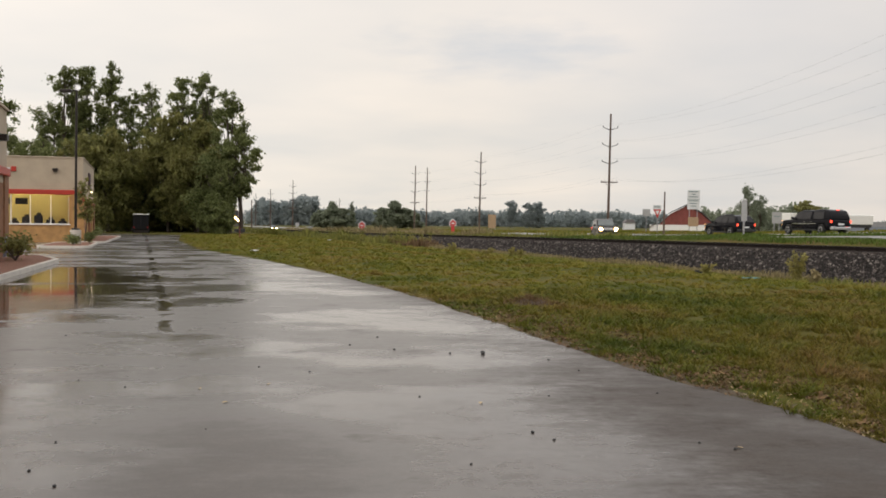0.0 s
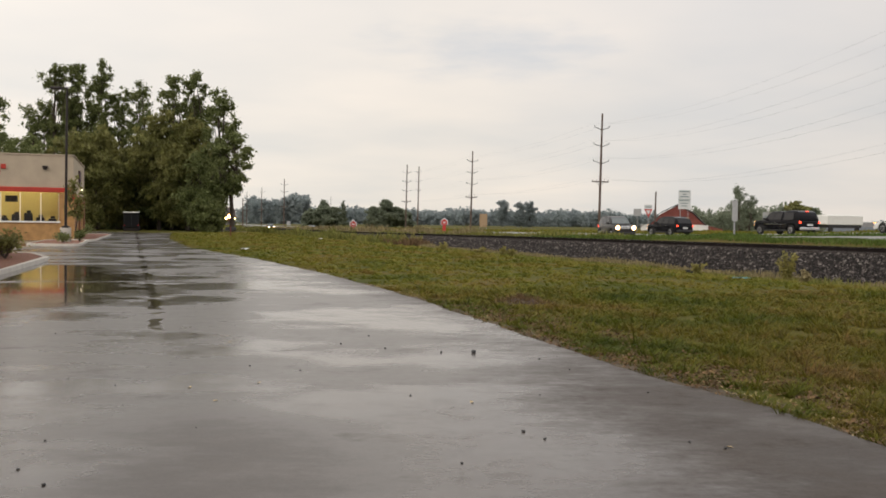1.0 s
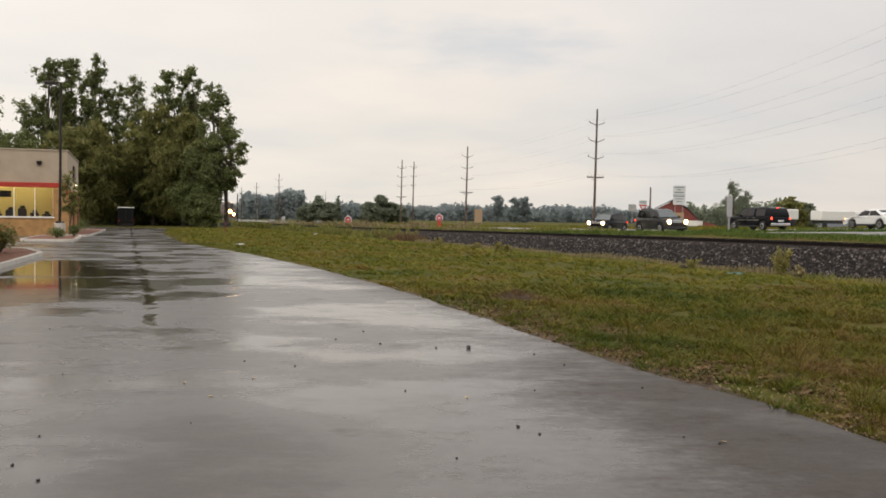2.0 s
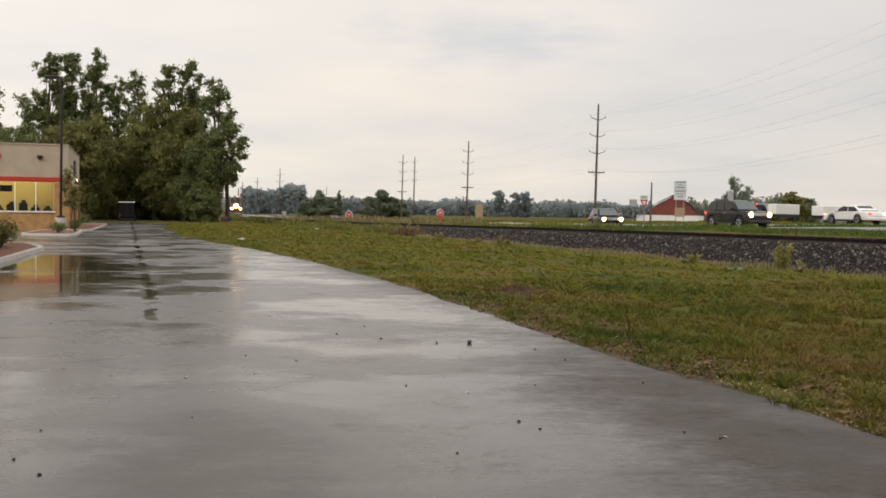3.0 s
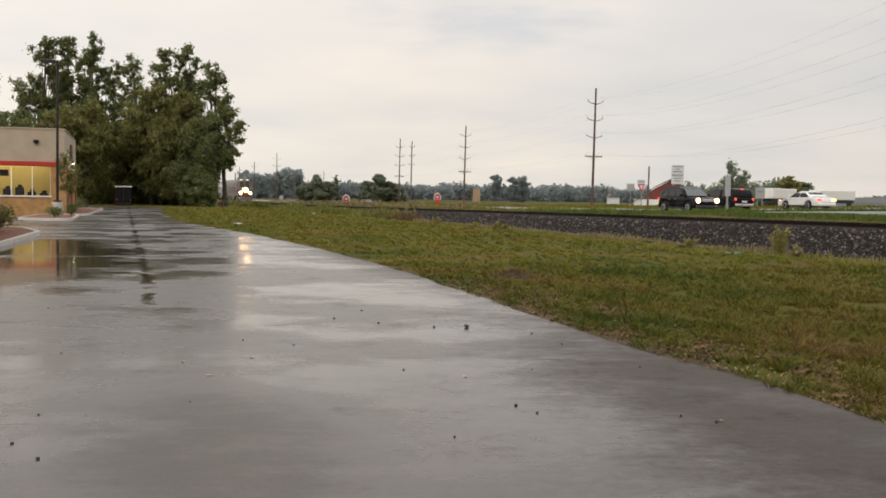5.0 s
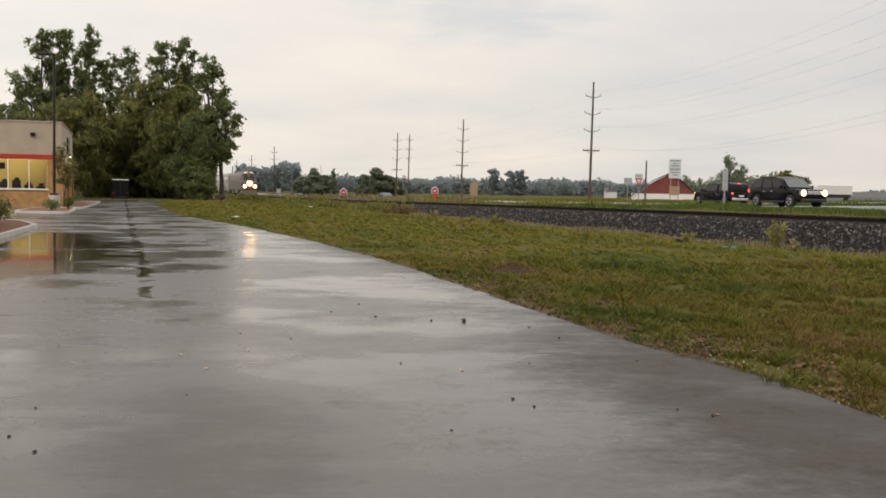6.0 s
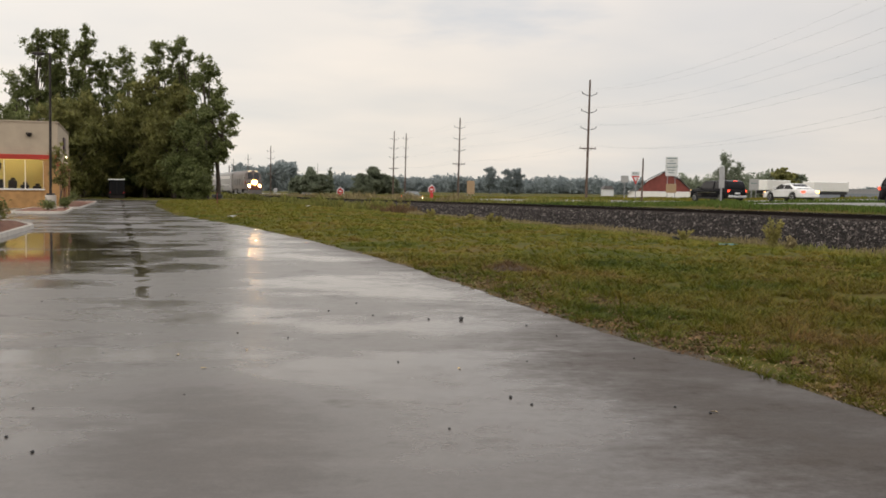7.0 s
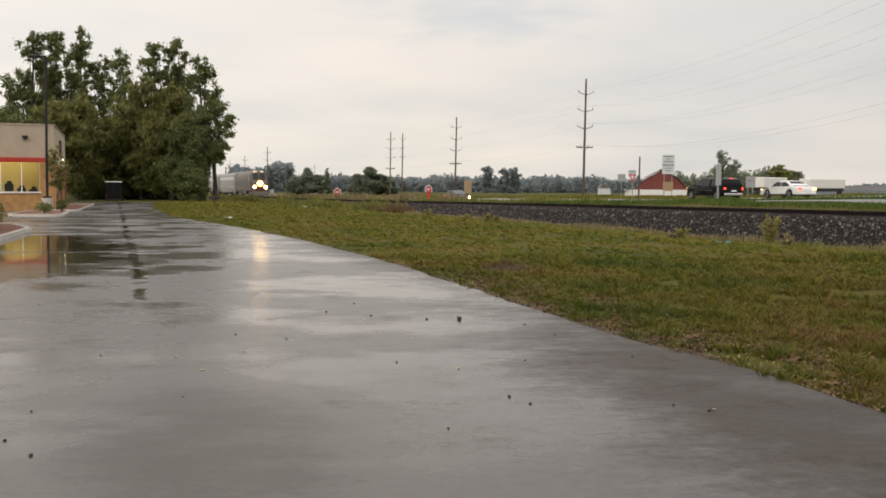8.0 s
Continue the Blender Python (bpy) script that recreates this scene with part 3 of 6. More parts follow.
# ---- trees ----
def tree(name, x, y, height, clumps, label, leaf=LEAF, count=5000, size=0.42, trunk=0.45, seed=1, droop=0.0, lean=0.0, group="trees beside the drive"):
    """clumps: (side offset, depth offset, height share, radius across, radius up) in metres and shares of the height."""
    rng = np.random.default_rng(seed)
    z0 = ground_z(x, y) - 0.05
    top = empty(name, label, "tree", group, (x, y, z0))
    bm = bmesh.new()
    bend = [Vector((lean * k + rng.normal() * 0.12 * k, rng.normal() * 0.1 * k, height * k / 5.5)) for k in range(6)]
    for k in range(5):
        add_tube(bm, bend[k], bend[k + 1], trunk * (1 - k * 0.17), trunk * (1 - (k + 1) * 0.17), 8, False)
    centres, radii = [], []
    for a, b, h, r, ru in clumps:
        c = Vector((a, b, h * height))
        foot = bend[min(4, max(1, int(h * 4)))]
        mid = foot.lerp(c, 0.55) + Vector((0, 0, -0.04 * height))
        add_tube(bm, foot, mid, trunk * 0.32, trunk * 0.2, 6, False)
        add_tube(bm, mid, c, trunk * 0.2, trunk * 0.05, 6, False)
        # several uneven sub-clumps for each limb
        for _ in range(11):
            d = Vector(rng.normal(size=3))
            d.normalize()
            k = rng.uniform(0.25, 1.0)
            centres.append((c.x + d.x * r * k, c.y + d.y * r * k, c.z + d.z * ru * k))
            s = rng.uniform(0.2, 0.42)
            radii.append((r * s, r * s, ru * s))
    part("trunk", bm, BARK, top, smooth_faces=True)
    verts, faces = leaf_cloud(rng, centres, radii, count, size, droop)
    crown = new("crown", raw_mesh("crown", verts, faces, leaf))
    crown.parent = top
    return top


def at(px, dist):
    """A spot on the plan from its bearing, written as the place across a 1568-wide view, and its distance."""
    return (px - 784) / 1720.3 * dist, dist


def clumps_of(rng, n, wide, low, high, r, ru):
    out = []
    for k in range(n):
        h = low + (high - low) * k / max(1, n - 1)
        reach = wide * math.sin(math.pi * min(0.95, max(0.12, (h - low) / (high - low + 0.001) * 0.75 + 0.22)))
        a = rng.uniform(0, math.tau)
        out.append((reach * math.cos(a) * rng.uniform(0.4, 1), reach * math.sin(a) * rng.uniform(0.4, 1), h, r * rng.uniform(0.7, 1.2), ru * rng.uniform(0.7, 1.2)))
    return out


def lobes(rng, n, wide, low, high, r, ru):
    """Limbs of a cottonwood: leaf sprays that climb in loose towers, with sky between them."""
    out = []
    for k in range(n):
        h = low + (high - low) * (k + rng.uniform(-0.4, 0.4)) / (n - 1)
        share = (h - low) / (high - low)
        reach = wide * (0.75 + 0.5 * math.sin(math.pi * min(max(share, 0.0), 1.0)) - 0.35 * max(share, 0.0) ** 2)
        a = rng.uniform(0, math.tau)
        out.append((reach * math.cos(a) * rng.uniform(0.3, 1), reach * math.sin(a) * rng.uniform(0.3, 1), h, r * rng.uniform(0.6, 1.15), ru * rng.uniform(0.7, 1.3)))
    return out


def build_trees():
    rng = np.random.default_rng(77)
    # tall cottonwoods: bearing, distance, height, crown half width, lowest leaf share, leaf count
    tall = [(116, 150, 25.2, 1.9, 0.52, 9500), (151, 152, 25.8, 2.0, 0.5, 10500), (193, 150, 25.3, 2.0, 0.5, 10500), (266, 150, 22.2, 2.6, 0.42, 8000),
            (232, 152, 21.6, 2.2, 0.42, 7000), (319, 146, 23.2, 1.7, 0.45, 8500), (362, 146, 23.4, 2.4, 0.42, 13000), (406, 139, 20.0, 2.0, 0.3, 11000),
            (155, 153, 20.5, 5.0, 0.3, 24000), (360, 148, 18.5, 4.6, 0.15, 22000), (98, 152, 17.0, 3.4, 0.25, 13000), (72, 150, 18.6, 1.5, 0.5, 3800), (426, 137, 15.0, 2.0, 0.4, 7000)]
    for k, (px, d, h, w, low, leaves) in enumerate(tall):
        x, y = at(px, d)
        tree("cottonwood_tree", x, y, h, lobes(rng, 17 if w < 3 else 34, w, low, 0.97, 1.5, 1.35), "tall dark green cottonwood with gaps between its limbs", LEAF, leaves, 0.165, 0.36, 20 + k)
    # willows, rounder and lighter, and the dark undergrowth below
    low_trees = [(188, 142, 15.2, 6.0, WILLOW), (150, 134, 12.8, 5.0, WILLOW), (298, 144, 18.0, 5.0, WILLOW), (348, 142, 16.8, 4.4, WILLOW),
                 (250, 148, 12.5, 4.5, WILLOW), (372, 137, 11.5, 2.4, LEAF), (225, 150, 11.5, 5.5, LEAF), (320, 146, 9.5, 5.0, LEAF), (392, 132, 8.5, 1.2, LEAF), (380, 131, 5.6, 1.7, LEAF), (388, 129, 3.6, 1.2, LEAF)]
    for k, (px, d, h, w, leaf) in enumerate(low_trees):
        x, y = at(px, d)
        label = "broad olive-green willow with drooping foliage" if leaf is WILLOW else "dense dark green tree at the end of the drive"
        tree("willow_tree" if leaf is WILLOW else "broadleaf_tree", x, y, h, clumps_of(rng, 22, w, 0.12, 0.88, min(2.4, w * 0.8), min(2.0, h * 0.16)), label, leaf, 17000, 0.20, 0.35, 60 + k, 0.9 if leaf is WILLOW else 0.0)
    # a close thicket behind the trailer shuts out the light below the crowns
    for k, (px, d, h, w) in enumerate([(200, 158, 8.5, 5.5), (255, 160, 9.0, 5.5), (310, 158, 8.0, 5.0), (358, 154, 7.0, 4.0), (160, 156, 8.0, 5.0)]):
        x, y = at(px, d)
        tree("broadleaf_tree", x, y, h, clumps_of(rng, 20, w, 0.02, 0.8, 2.6, 1.9), "dense dark undergrowth tree behind the willows", LEAF, 9000, 0.34, 0.3, 120 + k)
    # one leaning cottonwood whose limbs reach out over the grass
    x, y = at(397, 134)
    reach = [(4.3, 0, 0.80, 1.3, 1.0), (3.6, 0.5, 0.68, 1.6, 1.2), (2.8, 0, 0.92, 1.3, 1.0), (3.2, -0.4, 0.52, 1.7, 1.3), (2.2, 0.3, 0.42, 1.3, 1.0),
             (1.4, 0, 0.62, 1.8, 1.5), (1.0, 0.3, 0.42, 1.6, 1.4), (0.6, 0, 0.84, 1.6, 1.3), (0.2, 0, 0.28, 1.5, 1.4), (-0.4, 0.4, 0.14, 1.5, 1.2)]
    tree("cottonwood_tree", x, y, 13.8, reach, "leaning cottonwood with limbs over the grass", LEAF, 9500, 0.17, 0.22, 18, lean=0.2)
    for k, (px, d, h, w) in enumerate([(30, 120, 12.6, 3.0), (58, 118, 11.0, 2.6), (-20, 92, 17.5, 1.5)]):
        x, y = at(px, d)
        tree("cottonwood_tree", x, y, h, lobes(rng, 14, w, 0.35, 0.95, 1.7, 1.5), "dark green tree behind the store", LEAF, 8500, 0.17, 0.3, 90 + k)


build_trees()


# ---- the store, its near wing, and the lot ----
def build_store():
    """The tan store. Its own axes: x along the side that faces the railway (going away), y across to the left."""
    turn = math.atan2(DY, DX)
    store = empty("store_building", "tan stucco store with red band and lit windows", "store", at=(-25.7, 69.4, 0), turn=turn)
    part("side_wall", box((0, 0, 2.85), (16, 0.3, 6.0), 0.02), STUCCO, store)
    part("rear_wall", box((15.7, 0.3, 0), (16, 20, 6.0)), STUCCO, store)
    part("roof", box((0.3, 0.3, 5.4), (15.7, 20, 5.6)), ROOF_GREY, store)
    part("front_wall", box((0, 0.3, 3.75), (0.3, 20, 6.0)), STUCCO, store)
    part("parapet_cap", box((-0.06, -0.06, 6.0), (0.4, 20, 6.09), 0.02), STUCCO, store)
    part("parapet_cap", box((0.4, -0.06, 6.0), (16.05, 0.36, 6.09), 0.02), STUCCO, store)
    part("red_band", box((-0.16, 0.1, 3.40), (0.05, 20, 3.74), 0.03), RED_METAL, store, "bright red metal band")
    part("red_band", box((-0.16, -0.16, 2.92), (16, 0.05, 3.3), 0.03), RED_METAL, store, "bright red metal band")
    part("brick_base", box((-0.05, 0.95, 0), (0.25, 20, 1.25), 0.01), TAN_BRICK, store, "tan brick below the windows")
    part("window_sill", box((-0.14, 0.85, 1.25), (0.28, 20, 1.36), 0.015), WHITE_PAINT, store)
    part("corner_pier", box((-0.08, -0.08, 0), (0.9, 0.95, 3.36), 0.01), TAN_BRICK, store)
    part("floor_slab", box((0.3, 0.3, 0), (15.7, 20, 0.05)), CONCRETE, store)
    for k in range(4):
        part("brick_pier", box((3.2 + k * 3.6, -0.12, 0), (4.2 + k * 3.6, 0.3, 2.92), 0.01), BROWN_BRICK if k % 2 else TAN_BRICK, store)
    part("side_base_wall", box((0.9, 0.0, 0), (15.7, 0.25, 2.85)), BROWN_BRICK, store)
    # glazing of the lit room behind the front
    edges = [0.95, 2.15, 3.5, 4.75, 6.0, 7.3, 8.6, 9.9]
    for a, b in zip(edges, edges[1:]):
        win = part("window_pane", box((0.08, a + 0.03, 1.36), (0.1, b - 0.03, 3.36)), PANE, store)
        win.visible_shadow = False
        part("window_mullion", box((0.02, a - 0.03, 1.36), (0.16, a + 0.03, 3.36)), WHITE_PAINT, store)
    part("room_wall", box((4.6, 0.3, 0.05), (4.8, 20, 5.4)), ROOM_WALL, store, "pale yellow inner wall")
    part("room_ceiling", box((0.3, 0.3, 4.4), (4.6, 20, 4.5)), ROOM_WALL, store)
    for k, y in enumerate((1.4, 3.2, 5.0, 6.8, 8.6)):
        part("ceiling_lamp", box((2.2, y, 4.3), (3.8, y + 1.3, 4.4)), ROOM_LAMP, store, "lit warm ceiling lamp")
    rng = np.random.default_rng(3)
    for k in range(9):
        y = 1.2 + k * 0.8
        h = rng.uniform(1.5, 2.05)
        bm = box((1.0, y, 0.05), (1.5, y + 0.55, h), 0.05)
        add_box(bm, (1.1, y + 0.1, h), (1.4, y + 0.4, h + 0.18), 0.04)
        part("display_rack", bm, PLASTIC, store)
    for y in (3.75, 4.9):
        part("hanging_screen", box((0.8, y, 2.7), (0.9, y + 0.8, 3.15), 0.02), PLASTIC, store)
    # wall lamp, emblem in plain shapes
    bm = box((-0.24, 1.68, 5.1), (0.0, 2.05, 5.26), 0.03)
    add_box(bm, (-0.16, 1.75, 4.99), (0.0, 1.98, 5.1))
    part("wall_lamp", bm, DARK_METAL, store)
    for y in (4.4, 5.0, 5.45, 5.9):
        part("emblem", box((-0.1, y, 4.98), (-0.001, y + 0.32, 5.32), 0.02), RED_METAL, store, "red plain-shape emblem")
    part("emblem_plate", box((-0.06, 4.8, 5.05), (0.0, 4.98, 5.25)), SIGN_WHITE, store)
    bm = box((6.5, -0.12, 4.0), (8.6, 0.0, 5.3), 0.05)
    part("side_sign", bm, PLUM, store, "dark plum wall sign in plain shapes")
    part("side_sign_light", box((8.0, -0.22, 3.75), (8.2, -0.1, 3.88), 0.02), ROOM_LAMP, store)


PANE = glass("window_glass", (0.02, 0.02, 0.02), 0.03, 0.14)
ROOM_WALL = material("yellow_room_paint", (0.56, 0.47, 0.20), 0.7, vary=0.12, scale=0.7)
ROOM_LAMP = lamp_glow("room_ceiling_lamp", (1.0, 0.84, 0.5), 6)
PLUM = material("dark_plum_sign", (0.05, 0.018, 0.03), 0.5, vary=0.3)


def build_near_wing():
    turn = math.atan2(DY, DX)
    wing = empty("corner_building", "tan building corner with a red awning and brick pier", "store", at=(-14.5, 29.0, 0), turn=turn)
    part("side_wall", box((-6, 0, 3.05), (11.2, 0.3, 6.0), 0.02), STUCCO, wing)
    part("end_wall", box((10.9, 0.3, 3.05), (11.2, 9, 6.0)), STUCCO, wing)
    part("end_base", box((10.9, 0.3, 0), (11.15, 9, 3.05)), BROWN_BRICK, wing)
    part("rear_wall", box((-6, 8.7, 0), (10.9, 9, 6.0)), STUCCO, wing)
    part("start_wall", box((-6, 0.3, 0), (-5.7, 8.7, 6.0)), STUCCO, wing)
    part("roof", box((-5.7, 0.3, 5.4), (10.9, 8.7, 5.6)), ROOF_GREY, wing)
    part("parapet_cap", box((-6, -0.08, 6.0), (11.3, 0.36, 6.12), 0.02), STUCCO, wing)
    part("base_wall", box((-6, 0.0, 0), (11.15, 0.28, 3.05)), BROWN_BRICK, wing)
    part("awning", prism([(-6, 3.34), (11.3, 3.34), (11.3, 3.66), (-6, 3.66)], 0.14, 0.03), RED_METAL, wing, "red metal awning")
    part("brick_pier", box((10.1, -0.06, 0.9), (11.3, 0.3, 3.34), 0.01), BROWN_BRICK, wing)
    part("pier_base", box((10.0, -0.12, 0), (11.4, 0.3, 0.9), 0.02), GREY_PAINT, wing, "slate grey pier base")
    part("wall_lamp", box((8.8, -0.3, 4.65), (9.4, 0.0, 4.9), 0.03), DARK_METAL, wing)


def kerb_island(points, label, height=0.15, width=0.32):
    """A planted island: mulch inside a concrete kerb."""
    c = Vector((sum(p[0] for p in points) / len(points), sum(p[1] for p in points) / len(points)))
    top = tagged(new("kerb_island"), label, "planted island", kind="structure")
    bm = bmesh.new()
    outer = [bm.verts.new((x, y, 0)) for x, y in points]
    inner_xy = [tuple(Vector(p) + (c - Vector(p)).normalized() * width) for p in points]
    o2 = [bm.verts.new((x + (c.x - x) * 0.004, y + (c.y - y) * 0.004, height)) for x, y in points]
    i2 = [bm.verts.new((x, y, height)) for x, y in inner_xy]
    i1 = [bm.verts.new((x, y, 0)) for x, y in inner_xy]
    n = len(points)
    for a, b in ((outer, o2), (o2, i2), (i2, i1)):
        for k in range(n):
            bm.faces.new((a[k], a[(k + 1) % n], b[(k + 1) % n], b[k]))
    bmesh.ops.recalc_face_normals(bm, faces=bm.faces)
    part("kerb", bm, CONCRETE, top)
    part("mulch", sheet(inner_xy, height - 0.03), MULCH, top)
    return top


def rounded(points, cut=0.8):
    out = []
    n = len(points)
    for k in range(n):
        p, a, b = Vector(points[k]), Vector(points[k - 1]), Vector(points[(k + 1) % n])
        p1, p2 = p + (a - p).normalized() * cut, p + (b - p).normalized() * cut
        for t in (0, 0.25, 0.5, 0.75, 1):
            out.append(tuple(p1.lerp(p, t).lerp(p.lerp(p2, t), t)))
    return out


def shrub(x, y, z, w, h, seed, leaf=LEAF, name="shrub", label="small clipped green shrub in mulch", count=700, size=0.07, group=""):
    rng = np.random.default_rng(seed)
    top = empty(name, label, "shrub", group, (x, y, z))
    bm = bmesh.new()
    cs, rs = [], []
    for _ in range(12):
        a, r = rng.uniform(0, math.tau), rng.uniform(0.1, 0.6) * w / 2
        c = (r * math.cos(a), r * math.sin(a), h * rng.uniform(0.35, 0.75))
        add_tube(bm, (0, 0, 0), c, 0.02, 0.008, 5, False)
        cs.append(c)
        rs.append((w * 0.24, w * 0.24, h * 0.26))
    part("stem", bm, BARK, top)
    v, f = leaf_cloud(rng, cs, rs, count, size)
    ob = new("foliage", raw_mesh("foliage", v, f, leaf))
    ob.parent = top


def build_lot():
    kerb_island(rounded([(-11.2, 24.0), (-14.4, 36.6), (-17.2, 41.5), (-20.5, 40.3), (-15.5, 22.6)], 0.9), "mulch bed in a pale kerb round the building corner")
    kerb_island(rounded([(-20.0, 55.0), (-23.6, 66.5), (-26.2, 66.0), (-23.0, 54.6)], 1.2), "mulch island with a lamp post and shrubs")
    kerb_island(rounded([(-23.6, 67.6), (-31.6, 95.5), (-34.0, 95.0), (-25.6, 67.2)], 1.0), "long mulch bed in a pale kerb beside the store")
    # lamp post
    x, y = at(133.5, 61)
    post = empty("lamp_post", "tall dark bronze lamp post on a concrete footing", "lamp post", at=(x, y, 0))
    part("footing", tube((0, 0, 0.05), (0, 0, 1.0), 0.34, 0.33, 16), CONCRETE, post, "round pale concrete footing")
    part("base_cover", box((-0.2, -0.2, 1.0), (0.2, 0.2, 1.12), 0.03), DARK_METAL, post)
    part("shaft", tube((0, 0, 1.0), (0.06, 0, 9.75), 0.085, 0.07, 12), DARK_METAL, post)
    bm = box((-0.95, -0.2, 9.6), (-0.25, 0.2, 9.78), 0.04)
    add_box(bm, (-0.3, -0.04, 9.66), (0.05, 0.04, 9.74))
    part("lamp_head", bm, DARK_METAL, post)
    shrub(-22.3, 58.6, 0.12, 1.2, 0.7, 5)
    shrub(-22.2, 61.0, 0.12, 0.9, 0.85, 6)
    shrub(-15.4, 35.0, 0.12, 1.6, 1.1, 7, WILLOW, "flowering_shrub", "loose light green shrub in mulch", 500, 0.08)
    shrub(-16.2, 37.0, 0.12, 1.2, 1.0, 8, WILLOW, "flowering_shrub", "loose light green shrub in mulch", 400, 0.08)
    for k in range(4):
        shrub(-29.6 - 1.2 * k, 81 + 4.0 * k, 0.12, 1.4, 0.9, 30 + k, LEAF, "shrub", "dark green shrub beside the store", 500, 0.11)
    x, y = at(150, 66.5)
    tree("young_tree", x, y, 4.6, [(0, 0, 0.5, 0.7, 0.7), (0.3, 0, 0.65, 0.6, 0.6), (-0.3, 0.1, 0.72, 0.6, 0.6), (0.05, 0, 0.88, 0.45, 0.5), (-0.1, 0.1, 0.42, 0.6, 0.5)],
         "slim young tree with light leaves before the store", WILLOW, 1100, 0.10, 0.05, 15, group="")
    # enclosed trailer at the end of the drive
    x, y = at(249, 128)
    tr = empty("enclosed_trailer", "black enclosed trailer with a white roof edge", "trailer", at=(x, y, 0), turn=math.radians(17))
    part("body", box((-1.0, 0, 0.45), (1.0, 5.5, 2.45), 0.06), TRAILER_BLACK, tr)
    part("roof_edge", box((-1.04, -0.04, 2.42), (1.04, 5.5, 2.54), 0.03), WHITE_PAINT, tr, "white roof edge")
    part("door_seam", box((-0.02, -0.03, 0.6), (0.02, 0.0, 2.4)), PLASTIC, tr)
    for s in (-1, 1):
        bm = bmesh.new()
        add_tube(bm, (s * 0.9, 2.6, 0.35), (s * 1.1, 2.6, 0.35), 0.35, n=16)
        part("wheel", bm, RUBBER, tr)
        part("tail_lamp", box((s * 0.85 - 0.06, -0.03, 0.7), (s * 0.85 + 0.06, 0.0, 0.85)), SIGN_RED, tr)
    part("stand", box((-0.9, 0.2, 0), (0.9, 0.35, 0.5)), DARK_METAL, tr)


build_store()
build_near_wing()
build_lot()


# ---- poles, wires, signs, barn and distance ----
def utility_pole(px, dist, height, arms, lean=0.0, name="utility_pole", turn=0.3, thick=0.2):
    x, y = at(px, dist)
    z = ground_z(x, y)
    top = empty(name, "tall weathered wooden power pole with crossarms" if arms else "plain weathered wooden pole", "utility pole", "power poles along the highway", (x, y, z - 0.3), turn)
    tilt = math.tan(radians(lean))
    part("shaft", tube((0, 0, 0), (tilt * height, 0, height), thick, thick * 0.6, 10), POLE_WOOD, top)
    for h, half, up in arms:
        bm = bmesh.new()
        cx = tilt * h
        if up:
            for s in (-1, 1):
                add_tube(bm, (cx, 0, h - 0.25), (cx + s * half, 0, h + 0.15), 0.06, 0.04, 6)
                add_tube(bm, (cx + s * half, 0, h + 0.1), (cx + s * half, 0, h + 0.4), 0.05, 0.05, 6)
        else:
            add_box(bm, (cx - half, -0.07, h - 0.08), (cx + half, 0.07, h + 0.08))
            for s in (-1, -0.5, 0.5, 1):
                add_tube(bm, (cx + s * half * 0.95, 0, h), (cx + s * half * 0.95, 0, h + 0.3), 0.04, 0.04, 6)
            add_tube(bm, (cx, 0.08, h - 0.6), (cx + half * 0.5, 0.08, h - 0.05), 0.025, 0.025, 5)
            add_tube(bm, (cx, 0.08, h - 0.6), (cx - half * 0.5, 0.08, h - 0.05), 0.025, 0.025, 5)
        part("crossarm", bm, POLE_WOOD if not up else DARK_METAL, top)
    return x, y, z


def build_poles():
    # bearing, distance, height, lean
    spots = [(1075, 140, 17.2, 0.8), (847.5, 205, 17.0, 0.9), (732.5, 265, 17.6, 0.9), (753.5, 262, 17.0, 0.9), (517.5, 330, 16.6, 0.2), (478, 400, 16, 0.2), (452, 470, 16, 0.2), (600, 700, 20, 0)]
    for px, d, h, lean in spots:
        if px == 753.5:
            utility_pole(px, d, h, [(h - 1.6, 0.7, True), (h - 4.0, 0.7, True), (h - 6.4, 0.7, True)], lean)
        else:
            utility_pole(px, d, h, [(h * 0.878, 1.15, True), (h * 0.737, 1.2, True), (h * 0.595, 1.2, True), (h * 0.43, 1.3, False)], lean)
    utility_pole(445, 240, 8.0, [], 0)
    utility_pole(1174, 92, 4.6, [], 0.8, "marker_post", 0.3, 0.11)


def wire(name, a, b, sag, r=0.012):
    bm = bmesh.new()
    a, b = Vector(a), Vector(b)
    turn = (b - a).to_track_quat("Z", "Y").to_matrix()
    prev = None
    for k in range(17):
        t = k / 16
        p = a.lerp(b, t) - Vector((0, 0, sag * 4 * t * (1 - t)))
        ring = [bm.verts.new(p + turn @ Vector((r * math.cos(q), r * math.sin(q), 0))) for q in (0, math.pi / 2, math.pi, math.pi * 1.5)]
        if prev:
            for q in range(4):
                bm.faces.new((prev[q], prev[(q + 1) % 4], ring[(q + 1) % 4], ring[q]))
        prev = ring
    thing(name, bm, WIRE, "thin dark overhead power line", "power line", "overhead power lines")


def build_wires():
    p1, p2, p3 = at(1075, 140), at(847.5, 205), at(732.5, 265)
    near = (34.0, 42.0)
    for h, half in ((15.4, 1.1), (13.0, 1.2), (10.6, 1.2), (7.7, 1.2)):
        for s in (-1, 1):
            wire("power_line", (p1[0] + s * half, p1[1], ground_z(*p1) + h), (near[0] + s * half, near[1], h + 1.6), 2.4, 0.005)
            wire("power_line", (p1[0] + s * half, p1[1], ground_z(*p1) + h), (p2[0] + s * half, p2[1], ground_z(*p2) + h), 0.8, 0.005)
            wire("power_line", (p2[0] + s * half, p2[1], ground_z(*p2) + h), (p3[0] + s * half, p3[1], ground_z(*p3) + h), 0.8, 0.005)


